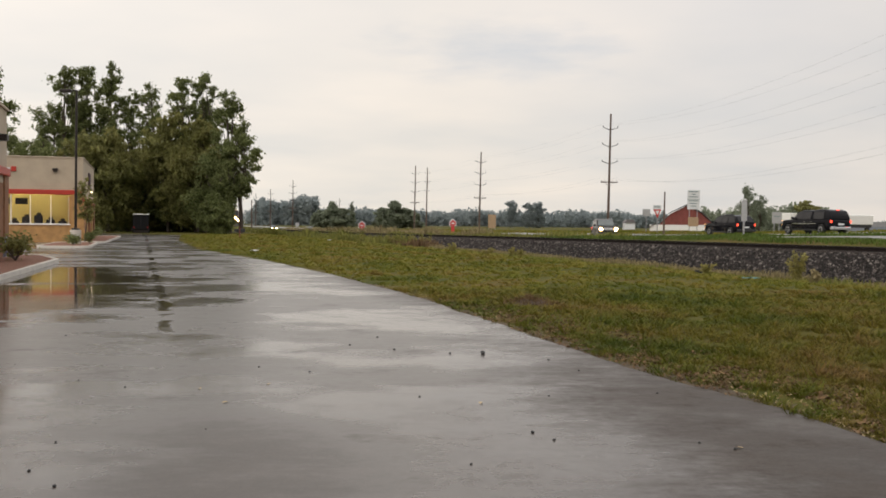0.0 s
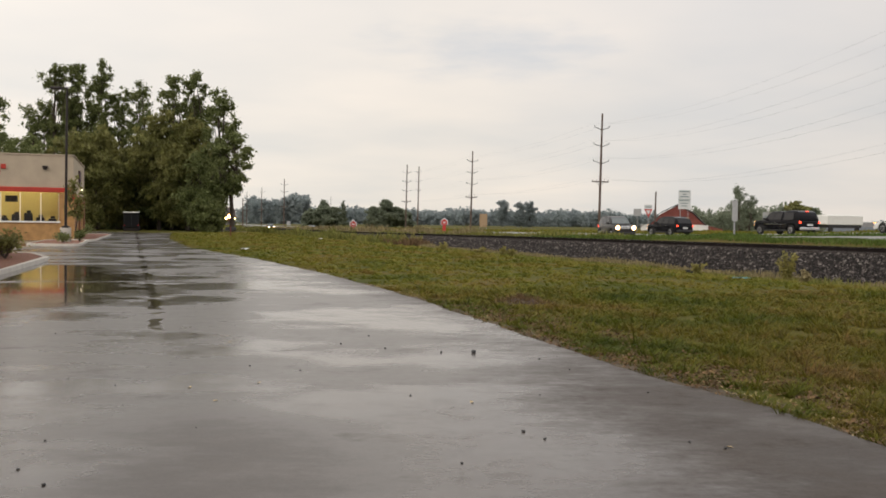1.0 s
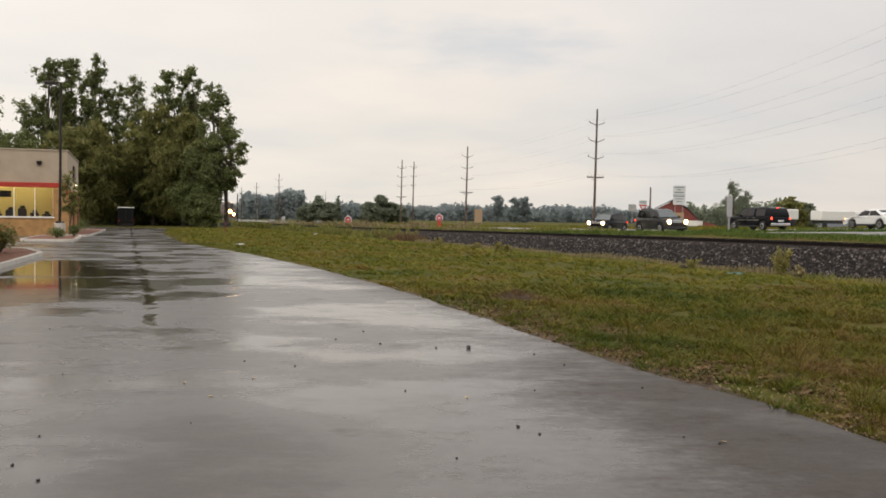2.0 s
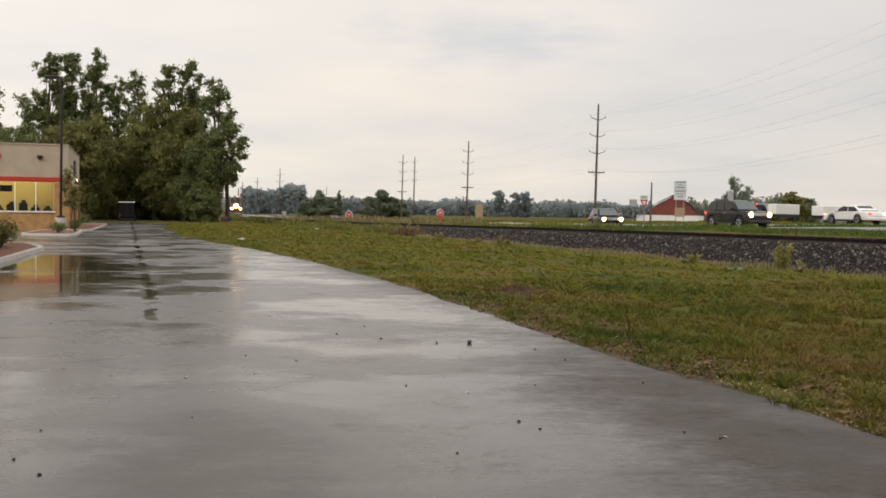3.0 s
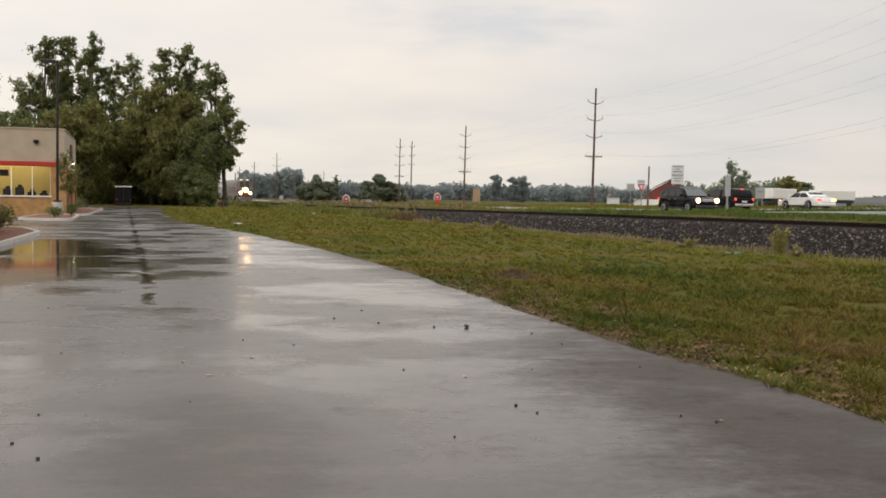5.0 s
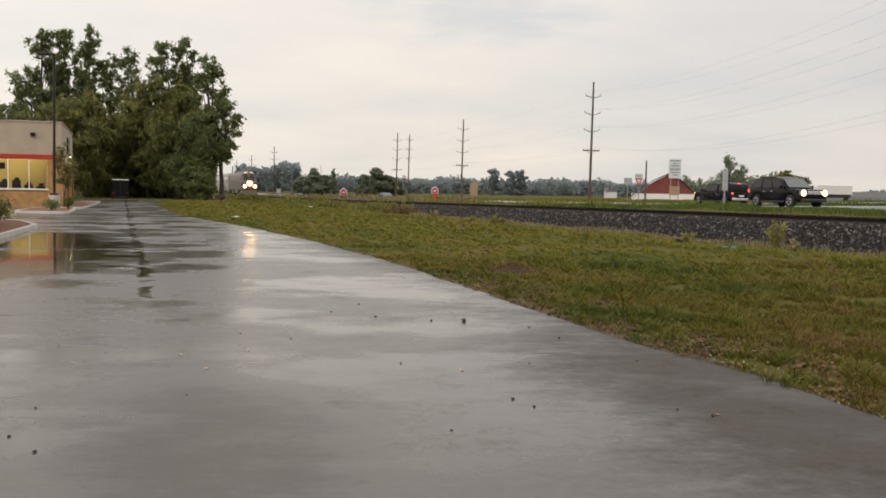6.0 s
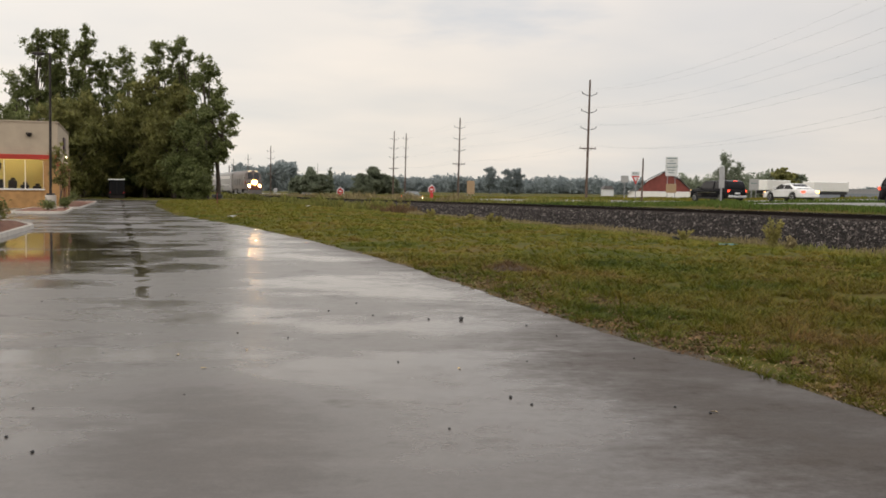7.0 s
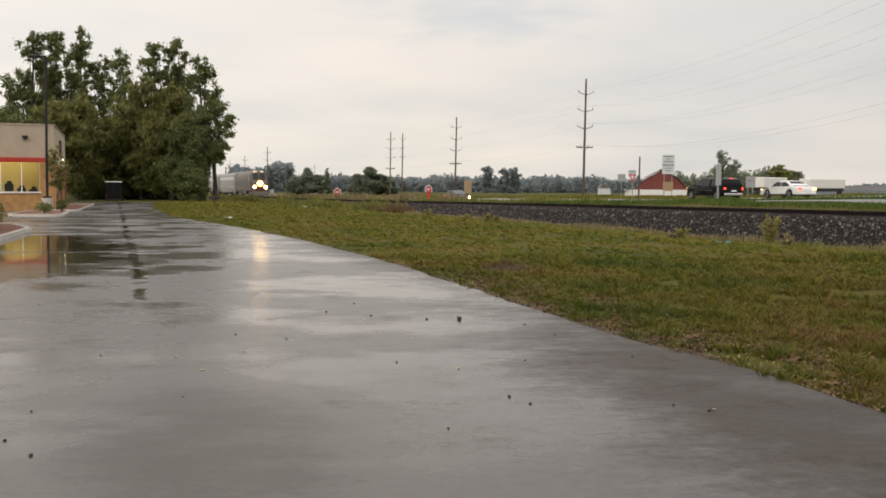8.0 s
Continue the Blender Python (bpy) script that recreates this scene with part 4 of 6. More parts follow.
def signboard(name, px, dist, base_z, panel, mat, label, posts=(0.0,), bars=(), post_mat=GREY_METAL, turn=0.0):
    """A flat sign panel (half width, low, high above its ground) on posts, with bars for lettering that cannot be read."""
    x, y = at(px, dist)
    z = ground_z(x, y) if base_z is None else base_z
    s = empty(name, label, "sign", "", (x, y, z), turn)
    w, lo, hi = panel
    part("panel", box((-w, -0.03, lo), (w, 0.0, hi), 0.008), mat, s)
    for p in posts:
        part("post", box((p - 0.05, 0.002, -0.2), (p + 0.05, 0.1, hi - 0.05)), post_mat, s)
    for a, b, c in bars:
        part("lettering", box((-a, -0.036, b), (a, -0.031, c)), INK, s)
    return s


def build_signs():
    bars = [(0.75, 6.15, 6.3), (0.3, 5.75, 5.88), (0.7, 5.35, 5.5), (0.8, 4.75, 4.88), (0.6, 4.35, 4.48), (0.45, 3.95, 4.08)]
    s = signboard("highway_sign", 1226, 150, None, (0.96, 3.5, 6.45), SIGN_WHITE, "two-panel white highway sign on twin posts", (-0.6, 0.6), bars)
    part("lower_panel", box((-0.95, -0.034, 4.98), (0.95, -0.031, 5.05)), INK, s)
    part("small_panel", box((-0.8, -0.03, 0.9), (0.8, 0.0, 2.3), 0.008), SIGN_TAN, s)
    s = signboard("yield_sign", 1162, 120, None, (0.5, 2.85, 3.4), SIGN_WHITE, "white board with a red bordered yield triangle below", (0.05,), [(0.38, 3.05, 3.12), (0.38, 3.2, 3.27)])
    part("triangle", prism([(-0.5, 2.85), (0.5, 2.85), (0.05, 1.8)], 0.012), SIGN_RED, s, "red triangle border")
    part("triangle_face", prism([(-0.25, 2.7), (0.3, 2.7), (0.04, 2.15)], 0.016), SIGN_WHITE, s)
    signboard("sign_back", 1143, 125, None, (0.5, 2.1, 3.0), SIGN_GREY, "grey back of a road sign on a thin post", (0.0,))
    signboard("sign_back", 1316, 66, None, (0.19, 1.1, 2.5), SIGN_GREY, "tall bare metal back of a road sign", (0.0,))
    signboard("sign_back", 1374, 120, None, (0.6, 1.1, 2.5), SIGN_GREY, "pale grey back of a road sign", (-0.3, 0.3), [(0.4, 1.9, 2.0)])
    signboard("billboard", 870, 190, None, (0.75, 0.6, 3.2), SIGN_TAN, "small tan board in a field", (-0.65, 0.65))
    signboard("route_marker", 526, 260, None, (0.5, 1.2, 2.3), SIGN_GREY, "small pale road sign beside the railway", (0.0,))
    for px, d in ((640, 170), (801, 168)):
        x, y = at(px, d)
        z = ground_z(x, y)
        s = empty("warning_sign", "red sign with a white border and a pointed top", "sign", "red roadside signs", (x, y, z + 0.75))
        part("post", box((-0.28, 0.01, -1.0), (0.28, 0.08, 1.2)), SIGN_RED, s)
        part("border", prism([(-0.62, 0.45), (0.62, 0.45), (0.62, 1.2), (0, 1.75), (-0.62, 1.2)], 0.02), SIGN_WHITE, s, "white border").location.y = -0.03
        part("panel", prism([(-0.48, 0.5), (0.48, 0.5), (0.48, 1.12), (0, 1.52), (-0.48, 1.12)], 0.02), SIGN_RED, s).location.y = -0.055
        part("panel_bar", box((-0.24, -0.09, 0.78), (0.24, -0.077, 1.02)), SIGN_WHITE, s)
    # low crossing lamp by the track
    x, y = at(424, 100)
    s = empty("crossing_lamp", "low rust-red post with two dark lamp hoods", "signal", "", (x, y, 0))
    part("post", tube((0, 0, -0.1), (0, 0, 1.05), 0.05, 0.05, 8), BARN_RED, s)
    for k in (-1, 1):
        part("lamp_hood", box((k * 0.3 - 0.24, -0.12, 0.55), (k * 0.3 + 0.24, 0.12, 0.9), 0.04), PLASTIC, s)


def build_barn():
    x, y = at(1214, 165)
    z = ground_z(x, y) - 0.5
    b = empty("barn", "faded red gambrel barn with a white lower wall", "barn", at=(x, y, z), turn=math.radians(-12))
    w, d = 4.5, 12
    out = [(-w, 1.8), (w, 1.8), (w * 0.55, 3.75), (0.1, 5.0), (-0.1, 5.0), (-w * 0.55, 3.75)]
    bm = bmesh.new()
    f = [[bm.verts.new((p, q, h)) for p, h in out] for q in (0, d)]
    bm.faces.new(f[0])
    bm.faces.new(f[1][::-1])
    for k in range(6):
        bm.faces.new((f[0][k], f[1][k], f[1][k - 1], f[0][k - 1]))
    bmesh.ops.recalc_face_normals(bm, faces=bm.faces)
    part("gable", bm, BARN_RED, b, "faded red boards")
    part("lower_wall", box((-w - 1.6, -0.05, 0), (w + 0.6, d, 1.8)), WHITE_PAINT, b, "white lower wall")
    edge = [(w + 0.3, 1.65), (w * 0.55 + 0.1, 3.88), (0, 5.17), (-w * 0.55 - 0.1, 3.88), (-w - 1.8, 1.2)]
    for (p, h), (p2, h2) in zip(edge, edge[1:]):
        bm = bmesh.new()
        q = [bm.verts.new(c) for c in ((p, -0.35, h), (p, d + 0.35, h), (p2, d + 0.35, h2), (p2, -0.35, h2))]
        fc = bm.faces.new(q)
        got = bmesh.ops.extrude_face_region(bm, geom=[fc])
        for v in (g for g in got["geom"] if isinstance(g, bmesh.types.BMVert)):
            v.co.z += 0.14
        bmesh.ops.recalc_face_normals(bm, faces=bm.faces)
        part("roof_slope", bm, ROOF_GREY, b)
    part("loft_door", box((-0.9, -0.12, 1.9), (0.9, -0.02, 3.2)), BARN_RED, b)
    part("lean_to", prism([(w + 0.7, 0), (w + 2.8, 0), (w + 2.8, 1.1), (w + 0.7, 1.6)], 2.0), BARN_RED, b)


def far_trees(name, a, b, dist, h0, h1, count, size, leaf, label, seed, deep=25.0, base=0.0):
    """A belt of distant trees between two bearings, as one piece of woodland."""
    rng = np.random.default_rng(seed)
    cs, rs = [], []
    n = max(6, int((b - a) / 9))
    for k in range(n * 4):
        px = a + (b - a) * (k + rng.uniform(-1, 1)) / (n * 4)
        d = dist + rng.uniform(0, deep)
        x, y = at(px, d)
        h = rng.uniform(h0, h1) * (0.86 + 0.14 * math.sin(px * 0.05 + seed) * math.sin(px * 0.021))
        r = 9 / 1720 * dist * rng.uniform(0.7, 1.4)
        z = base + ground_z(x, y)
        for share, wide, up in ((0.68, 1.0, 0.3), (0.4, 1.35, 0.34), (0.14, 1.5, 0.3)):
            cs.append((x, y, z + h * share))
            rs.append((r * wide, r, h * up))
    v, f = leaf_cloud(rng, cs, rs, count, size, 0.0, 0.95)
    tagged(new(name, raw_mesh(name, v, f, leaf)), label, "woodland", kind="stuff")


# leaf colour lightened and greyed to carry the haze of the fields
HEDGE_LEAF = material("haze_tinted_hedge_leaves", (0.18, 0.21, 0.15), 0.8, second=(0.235, 0.26, 0.18), scale=0.1, island=0.25, specular=0.1, through_light=0.45)


def build_distance():
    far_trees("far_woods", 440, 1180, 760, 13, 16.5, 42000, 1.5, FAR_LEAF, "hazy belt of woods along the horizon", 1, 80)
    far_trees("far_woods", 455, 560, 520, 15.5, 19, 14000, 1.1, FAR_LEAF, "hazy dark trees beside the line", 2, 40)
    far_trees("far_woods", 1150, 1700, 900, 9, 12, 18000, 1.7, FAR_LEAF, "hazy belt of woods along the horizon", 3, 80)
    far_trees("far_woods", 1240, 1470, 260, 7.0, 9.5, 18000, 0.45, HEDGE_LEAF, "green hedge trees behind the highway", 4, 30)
    rng = np.random.default_rng(9)
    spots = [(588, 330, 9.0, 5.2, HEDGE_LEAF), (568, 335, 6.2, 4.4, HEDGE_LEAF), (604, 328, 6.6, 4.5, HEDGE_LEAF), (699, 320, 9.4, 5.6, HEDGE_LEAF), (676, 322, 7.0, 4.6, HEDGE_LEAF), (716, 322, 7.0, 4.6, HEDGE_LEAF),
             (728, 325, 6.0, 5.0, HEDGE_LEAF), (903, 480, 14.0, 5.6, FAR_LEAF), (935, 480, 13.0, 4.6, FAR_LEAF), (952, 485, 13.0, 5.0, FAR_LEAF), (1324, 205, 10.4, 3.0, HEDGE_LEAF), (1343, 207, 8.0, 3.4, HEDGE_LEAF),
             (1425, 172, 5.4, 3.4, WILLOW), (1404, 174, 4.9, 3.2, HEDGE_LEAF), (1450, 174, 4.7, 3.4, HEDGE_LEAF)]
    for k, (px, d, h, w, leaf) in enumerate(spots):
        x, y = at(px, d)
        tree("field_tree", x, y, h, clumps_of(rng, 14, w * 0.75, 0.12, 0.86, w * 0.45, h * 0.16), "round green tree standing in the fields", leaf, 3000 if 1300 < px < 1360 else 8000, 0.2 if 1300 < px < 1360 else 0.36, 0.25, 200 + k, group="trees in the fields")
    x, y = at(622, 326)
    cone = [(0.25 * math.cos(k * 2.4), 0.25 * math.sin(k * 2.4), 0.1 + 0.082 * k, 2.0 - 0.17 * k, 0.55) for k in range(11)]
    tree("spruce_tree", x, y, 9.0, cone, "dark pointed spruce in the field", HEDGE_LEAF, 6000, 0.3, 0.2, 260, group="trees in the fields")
    # long white trailers and a low grey shed beyond the far road
    for px0, px1, d, z0, z1 in ((1398, 1440, 150, 1.5, 3.2), (1482, 1545, 158, 1.5, 3.2)):
        a, b = at(px0, d), at(px1, d + 4)
        x, y = a
        t = empty("box_trailer", "long white box trailer parked beyond the highway", "trailer", "parked white trailers", (x, y, ground_z(x, y) + 0.3), math.atan2(b[1] - a[1], b[0] - a[0]))
        ln = math.hypot(b[0] - a[0], b[1] - a[1])
        part("body", box((0, 0, z0 - 0.3), (ln, 2.4, z1 - 0.4), 0.08), WHITE_PAINT, t)
        part("skirt", box((0.4, 0.05, z0 - 0.8), (ln - 0.4, 2.3, z0 - 0.3)), PLASTIC, t)
        for q in (0.8, ln - 1.4):
            bm = bmesh.new()
            add_tube(bm, (q, -0.02, 0.45), (q, 0.3, 0.45), 0.45, n=14)
            part("wheel", bm, RUBBER, t)
    x, y = at(1480, 185)
    shed = empty("long_shed", "long low grey shed with a pale roof", "shed", at=(x, y, ground_z(x, y) - 0.3), turn=0.0)
    part("wall", box((0, 0, 0), (40, 9, 1.7)), GREY_PAINT, shed)
    part("roof", prism([(0, 1.7), (40, 1.7), (40, 2.6), (0, 2.6)], 4.5), GREY_METAL, shed).location = (0, 4.5, 0)
    x, y = at(1105, 420)
    h = empty("farmhouse", "small pale house among far trees", "house", at=(x, y, ground_z(x, y)))
    part("wall", box((0, 0, 0), (4.6, 5, 2.8)), SIGN_WHITE, h)
    part("roof", prism([(-0.3, 2.8), (4.9, 2.8), (3.6, 4.3), (1.0, 4.3)], 2.8), ROOF_GREY, h).location = (0, 2.5, 0)


build_poles()
build_wires()
build_signs()
build_barn()
build_distance()


# ---- turf, weeds, litter ----
def blades(rng, x, y, z, height, width, lean=0.5):
    """One bent, tapered blade at each spot: two faces."""
    n = len(x)
    a = rng.uniform(0, math.tau, n)
    side = np.stack([np.cos(a), np.sin(a), np.zeros(n)], 1) * width[:, None]
    b = rng.uniform(0, math.tau, n)
    k = np.abs(rng.normal(0, lean, n))
    tip = np.stack([np.cos(b) * k, np.sin(b) * k, np.ones(n)], 1) * height[:, None]
    foot = np.stack([x, y, z], 1)
    mid = foot + tip * np.array([0.3, 0.3, 0.6])
    pts = np.stack([foot - side, foot + side, mid + side * 0.7, mid - side * 0.7, foot + tip], 1)
    k0 = 5 * np.arange(n)[:, None]
    quads = k0 + np.array([[0, 1, 2, 3]])
    tris = k0 + np.array([[3, 2, 4]])
    return pts.reshape(-1, 3), quads.tolist() + tris.tolist()


def heights(x, y):
    return np.array([ground_z(a, b) for a, b in zip(x, y)]) - 0.02


def litter_mask(x, y, off):
    """How far dead leaves and bare earth take the place of grass: ragged spots in a belt along the drive."""
    spots = np.array([noise.noise((a * 1.1, b * 0.75, 4.0)) + 0.5 * noise.noise((a * 3.3, b * 2.4, 1.0)) for a, b in zip(x, y)])
    belt = np.clip(1.25 - np.abs(y - 12.0) / 7.0, 0, 1) * np.clip(1.7 - off / 1.5, 0, 1)
    return np.clip((spots + 0.26) * 2.6, 0, 1) * belt * np.clip(off / 0.5, 0.3, 1)


def grass_area(name, n, y0, y1, tall, wide, label, mat, seed, v_end=23.3, power=1.0, blades_each=13):
    """Grass in tufts: blades lean outwards from each tuft's foot; thin along the drive's edge."""
    rng = np.random.default_rng(seed)
    n //= blades_each
    y = y0 * (y1 / y0) ** (rng.uniform(0, 1, n) ** power)
    left = np.array([edge_x(b) for b in y]) + rng.uniform(-0.03, 0.06, n)
    right = np.minimum((v_end - 0.296 * y) / 0.955, 0.56 * y + 1.5)
    x = left + (right - left) * rng.uniform(0, 1, n)
    lump = np.array([noise.noise((a * 1.7, b * 1.3, 3.0)) + 0.6 * noise.noise((a * 4.5, b * 3.2, 7.0)) for a, b in zip(x, y)])
    bare = np.array([noise.noise((a * 0.5, b * 0.5, 9.0)) for a, b in zip(x, y)])
    near_edge = np.clip((x - left) / 0.8, 0, 1)
    litter = litter_mask(x, y, x - left)
    keep = (bare - lump * 0.9 < 0.62) & (rng.uniform(0, 1, n) < (0.5 + 0.5 * near_edge) * (1 - 0.85 * litter))
    x, y, lump, near_edge = x[keep], y[keep], lump[keep], near_edge[keep]
    n = len(x)
    spread = 0.05 * np.maximum(1, y / 14) * rng.uniform(0.5, 1.5, n)
    h = tall * rng.lognormal(0, 0.38, n) * np.clip(1 + 0.9 * lump, 0.35, 2.0) * (0.55 + 0.45 * near_edge)
    foot_z = heights(x, y)
    m = n * blades_each
    which = np.repeat(np.arange(n), blades_each)
    a, r = rng.uniform(0, math.tau, m), rng.uniform(0, 1, m) ** 0.7
    bx, by = x[which] + np.cos(a) * r * spread[which], y[which] + np.sin(a) * r * spread[which]
    hb = h[which] * rng.uniform(0.5, 1.15, m)
    wb = wide * np.maximum(1, by / 10) * rng.uniform(0.6, 1.4, m)
    side = np.stack([-np.sin(a + 0.6), np.cos(a + 0.6), np.zeros(m)], 1) * wb[:, None]
    k = (0.45 + 1.1 * r) * rng.uniform(0.6, 1.6, m)
    tip = np.stack([np.cos(a) * k, np.sin(a) * k, np.full(m, 0.8)], 1) * hb[:, None]
    foot = np.stack([bx, by, foot_z[which]], 1)
    mid = foot + tip * np.array([0.35, 0.35, 0.62])
    pts = np.stack([foot - side, foot + side, mid + side * 0.75, mid - side * 0.75, foot + tip], 1)
    k0 = 5 * np.arange(m)[:, None]
    faces = (k0 + np.array([[0, 1, 2, 3]])).tolist() + (k0 + np.array([[3, 2, 4]])).tolist()
    tagged(new(name, raw_mesh(name, pts.reshape(-1, 3), faces, mat)), label, "grass", kind="stuff")


def verge(name, u0, u1, v0, v1, n, tall, mat, seed, label, wide=0.02):
    rng = np.random.default_rng(seed)
    u, v = rng.uniform(u0, u1, n), rng.uniform(v0, v1, n)
    if v1 < 36:
        v = v + track_v(u) - 27.85
    x, y = DX * u + NX * v, DY * u + NY * v
    lump = np.array([noise.noise((a * 0.25, b * 0.25, seed)) for a, b in zip(x, y)])
    h = tall * rng.uniform(0.4, 1.25, n) * np.maximum(0.15, 1 + 1.5 * lump)
    w = wide * np.maximum(1, y / 40) * rng.uniform(0.6, 1.4, n)
    pts, faces = blades(rng, x, y, heights(x, y), h, w, 0.35)
    tagged(new(name, raw_mesh(name, pts, faces, mat)), label, "grass", kind="stuff")


def weed(x, y, height, wide, mat, seed, label, name="weed_plant", count=260, size=0.06, group="weeds along the track"):
    rng = np.random.default_rng(seed)
    top = empty(name, label, "weed", group, (x, y, ground_z(x, y) - 0.03))
    bm = bmesh.new()
    cs, rs = [], []
    for k in range(9):
        a, r = rng.uniform(0, math.tau), wide * rng.uniform(0.05, 0.5)
        tip = Vector((r * math.cos(a), r * math.sin(a), height * rng.uniform(0.65, 1.0)))
        add_tube(bm, (tip.x * 0.2, tip.y * 0.2, 0), tip, 0.012, 0.005, 5, False)
        for q in (0.35, 0.6, 0.85):
            cs.append(tuple(tip * q))
            rs.append((wide * 0.16, wide * 0.16, height * 0.14))
    part("stalk", bm, mat, top)
    pts, f = leaf_cloud(rng, cs, rs, count, size)
    ob = new("leaves", raw_mesh("leaves", pts, f, mat))
    ob.parent = top


def pebble(x, y, r, seed, mat, name="pebble", label="small dark wet stone on the asphalt"):
    rng = np.random.default_rng(seed)
    bm = bmesh.new()
    bmesh.ops.create_icosphere(bm, subdivisions=1, radius=r)
    for v in bm.verts:
        v.co = Vector((v.co.x * rng.uniform(0.7, 1.4), v.co.y * rng.uniform(0.7, 1.3), v.co.z * 0.7)) * rng.uniform(0.85, 1.15)
    ob = thing(name, bm, mat, label, "pebble", "stones on the asphalt")
    ob.location = (x, y, 0.012 + r * 0.5)


def dead_leaf(x, y, seed):
    rng = np.random.default_rng(seed)
    bm = bmesh.new()
    pts = [(-0.06, 0, 0.0), (-0.02, 0.03, 0.016), (0.03, 0.025, 0.02), (0.065, 0, 0.005), (0.02, -0.03, 0.018), (-0.03, -0.028, 0.012)]
    c = bm.verts.new((0, 0, 0.004))
    ring = [bm.verts.new(Vector(p) * rng.uniform(0.4, 0.65)) for p in pts]
    for k in range(6):
        bm.faces.new((c, ring[k], ring[(k + 1) % 6]))
    ob = thing("dead_leaf", bm, STRAW, "pale curled dead leaf on wet asphalt", "leaf", "dead leaves on the asphalt")
    ob.matrix_basis = pose(x, y, 0.014, 0, 0, rng.uniform(0, 360))


DARK_EARTH = material("dark_wet_earth", (0.045, 0.027, 0.018), 0.95, vary=0.4, scale=6, bump=1.0, bump_scale=25)


LITTER = material("fallen_leaves", (0.06, 0.032, 0.018), 0.8, second=(0.18, 0.115, 0.055), scale=3, island=0.6, specular=0.2)


def build_growth():
    grass_area("lawn_grass", 230000, 5.0, 24.0, 0.085, 0.005, "short green and straw-coloured grass beside the drive", GRASS, 1)
    grass_area("field_grass", 175000, 17.0, 130.0, 0.07, 0.006, "rough grass between the drive and the railway", FIELD_GRASS, 2, power=0.8)
    # strip of straw and litter along the drive's edge
    rng = np.random.default_rng(8)
    n = 3000
    y = 6 + 19 * rng.uniform(0, 1, n) ** 1.3
    x = np.array([edge_x(b) for b in y]) + np.abs(rng.normal(0, 0.5, n)) + 0.02
    patch = np.array([noise.noise((a * 0.8, b * 0.5, 5.5)) for a, b in zip(x, y)]) > -0.08
    x, y = x[patch], y[patch]
    pts, faces = blades(rng, x, y, heights(x, y) + 0.02, rng.uniform(0.006, 0.022, len(x)), rng.uniform(0.004, 0.011, len(x)), 2.6)
    tagged(new("straw_litter", raw_mesh("straw_litter", pts, faces, STRAW)), "dead straw and leaf litter at the asphalt edge", "litter", kind="stuff")
    verge("dry_verge", 20, 75, 22.8, 23.9, 6000, 0.2, DRY_GRASS, 12, "dry pale weeds at the foot of the ballast")
    verge("weedy_verge", 82, 170, 21.6, 24.6, 9000, 0.62, WEED, 13, "tall yellow-green weeds hiding the ballast", 0.03)
    verge("weedy_verge", 20, 70, 21.8, 23.2, 4000, 0.14, WEED, 14, "low green weeds along the ballast")
    verge("road_verge", 8, 110, 30.8, 35.8, 45000, 0.17, VERGE_GREEN, 15, "green grass verge between railway and highway")
    verge("tall_verge", 98, 240, 32.3, 36.5, 16000, 0.72, DRY_GRASS, 16, "tall dry grass between railway and highway", 0.03)
    verge("tall_verge", 62, 200, 31.4, 36.5, 22000, 0.4, WEED, 17, "green weeds between railway and highway", 0.03)
    verge("median_grass", 10, 76, 42.2, 47.0, 12000, 0.2, VERGE_GREEN, 18, "green grass median between the carriageways", 0.03)
    verge("field_edge", 40, 260, 55, 80, 30000, 0.15, FIELD_GRASS, 19, "tan field edge beyond the highway", 0.05)
    verge("weedy_verge", 150, 300, 21.0, 25.5, 8000, 0.6, WEED, 31, "tall weeds beside the far line", 0.05)
    verge("red_weeds", 76, 92, 22.6, 24.4, 1500, 0.5, RED_WEED, 20, "reddish dry weeds by the ballast", 0.02)
    x, y = 11.6, 31.8
    weed(x, y, 1.15, 0.75, GOLDENROD, 1, "tall yellow-green weed before the ballast", count=420)
    for k, (px, d, h) in enumerate([(800, 58, 0.6), (905, 50, 0.55), (1250, 36, 0.5), (1440, 31, 0.5), (920, 49, 0.5), (865, 53, 0.45), (745, 83, 1.3), (757, 82, 1.1), (700, 90, 1.0), (728, 85, 1.3), (690, 88, 1.1), (640, 95, 0.9)]):
        x, y = at(px, d)
        weed(x, y, h, 0.7, DRY_GRASS if k == 3 else GOLDENROD, 10 + k, "pale dry weed beside the railway" if k == 3 else "yellow-green weed beside the railway", count=220)
    # a ragged margin of bare earth along the drive's edge
    bm = bmesh.new()
    prev = None
    for y in np.linspace(2.0, 40.0, 230):
        x = edge_x(y)
        w = 0.12 + 0.35 * noise.noise((y * 0.7, 2.0, 0)) + 0.25 * noise.noise((y * 3.1, 5.0, 0)) + 0.2 * smooth(5, 9, y) * (1 - smooth(14, 19, y))
        row = [bm.verts.new((x - 0.08, y, -0.004)), bm.verts.new((x + max(0.06, w), y, -0.009))]
        if prev:
            bm.faces.new((prev[0], prev[1], row[1], row[0]))
        prev = row
    thing("bare_earth", bm, EARTH, "bare brown earth at the drive's edge", "earth", kind="structure")
    # fallen leaves and chips on the bare margin
    n = 26000
    y = 6.0 + 15 * rng.uniform(0, 1, n) ** 1.2
    off = np.abs(rng.normal(0.3, 1.0, n))
    x = np.array([edge_x(b) for b in y]) + off
    keep = rng.uniform(0, 1, n) < litter_mask(x, y, off) + 0.05
    x, y = x[keep], y[keep]
    n = len(x)
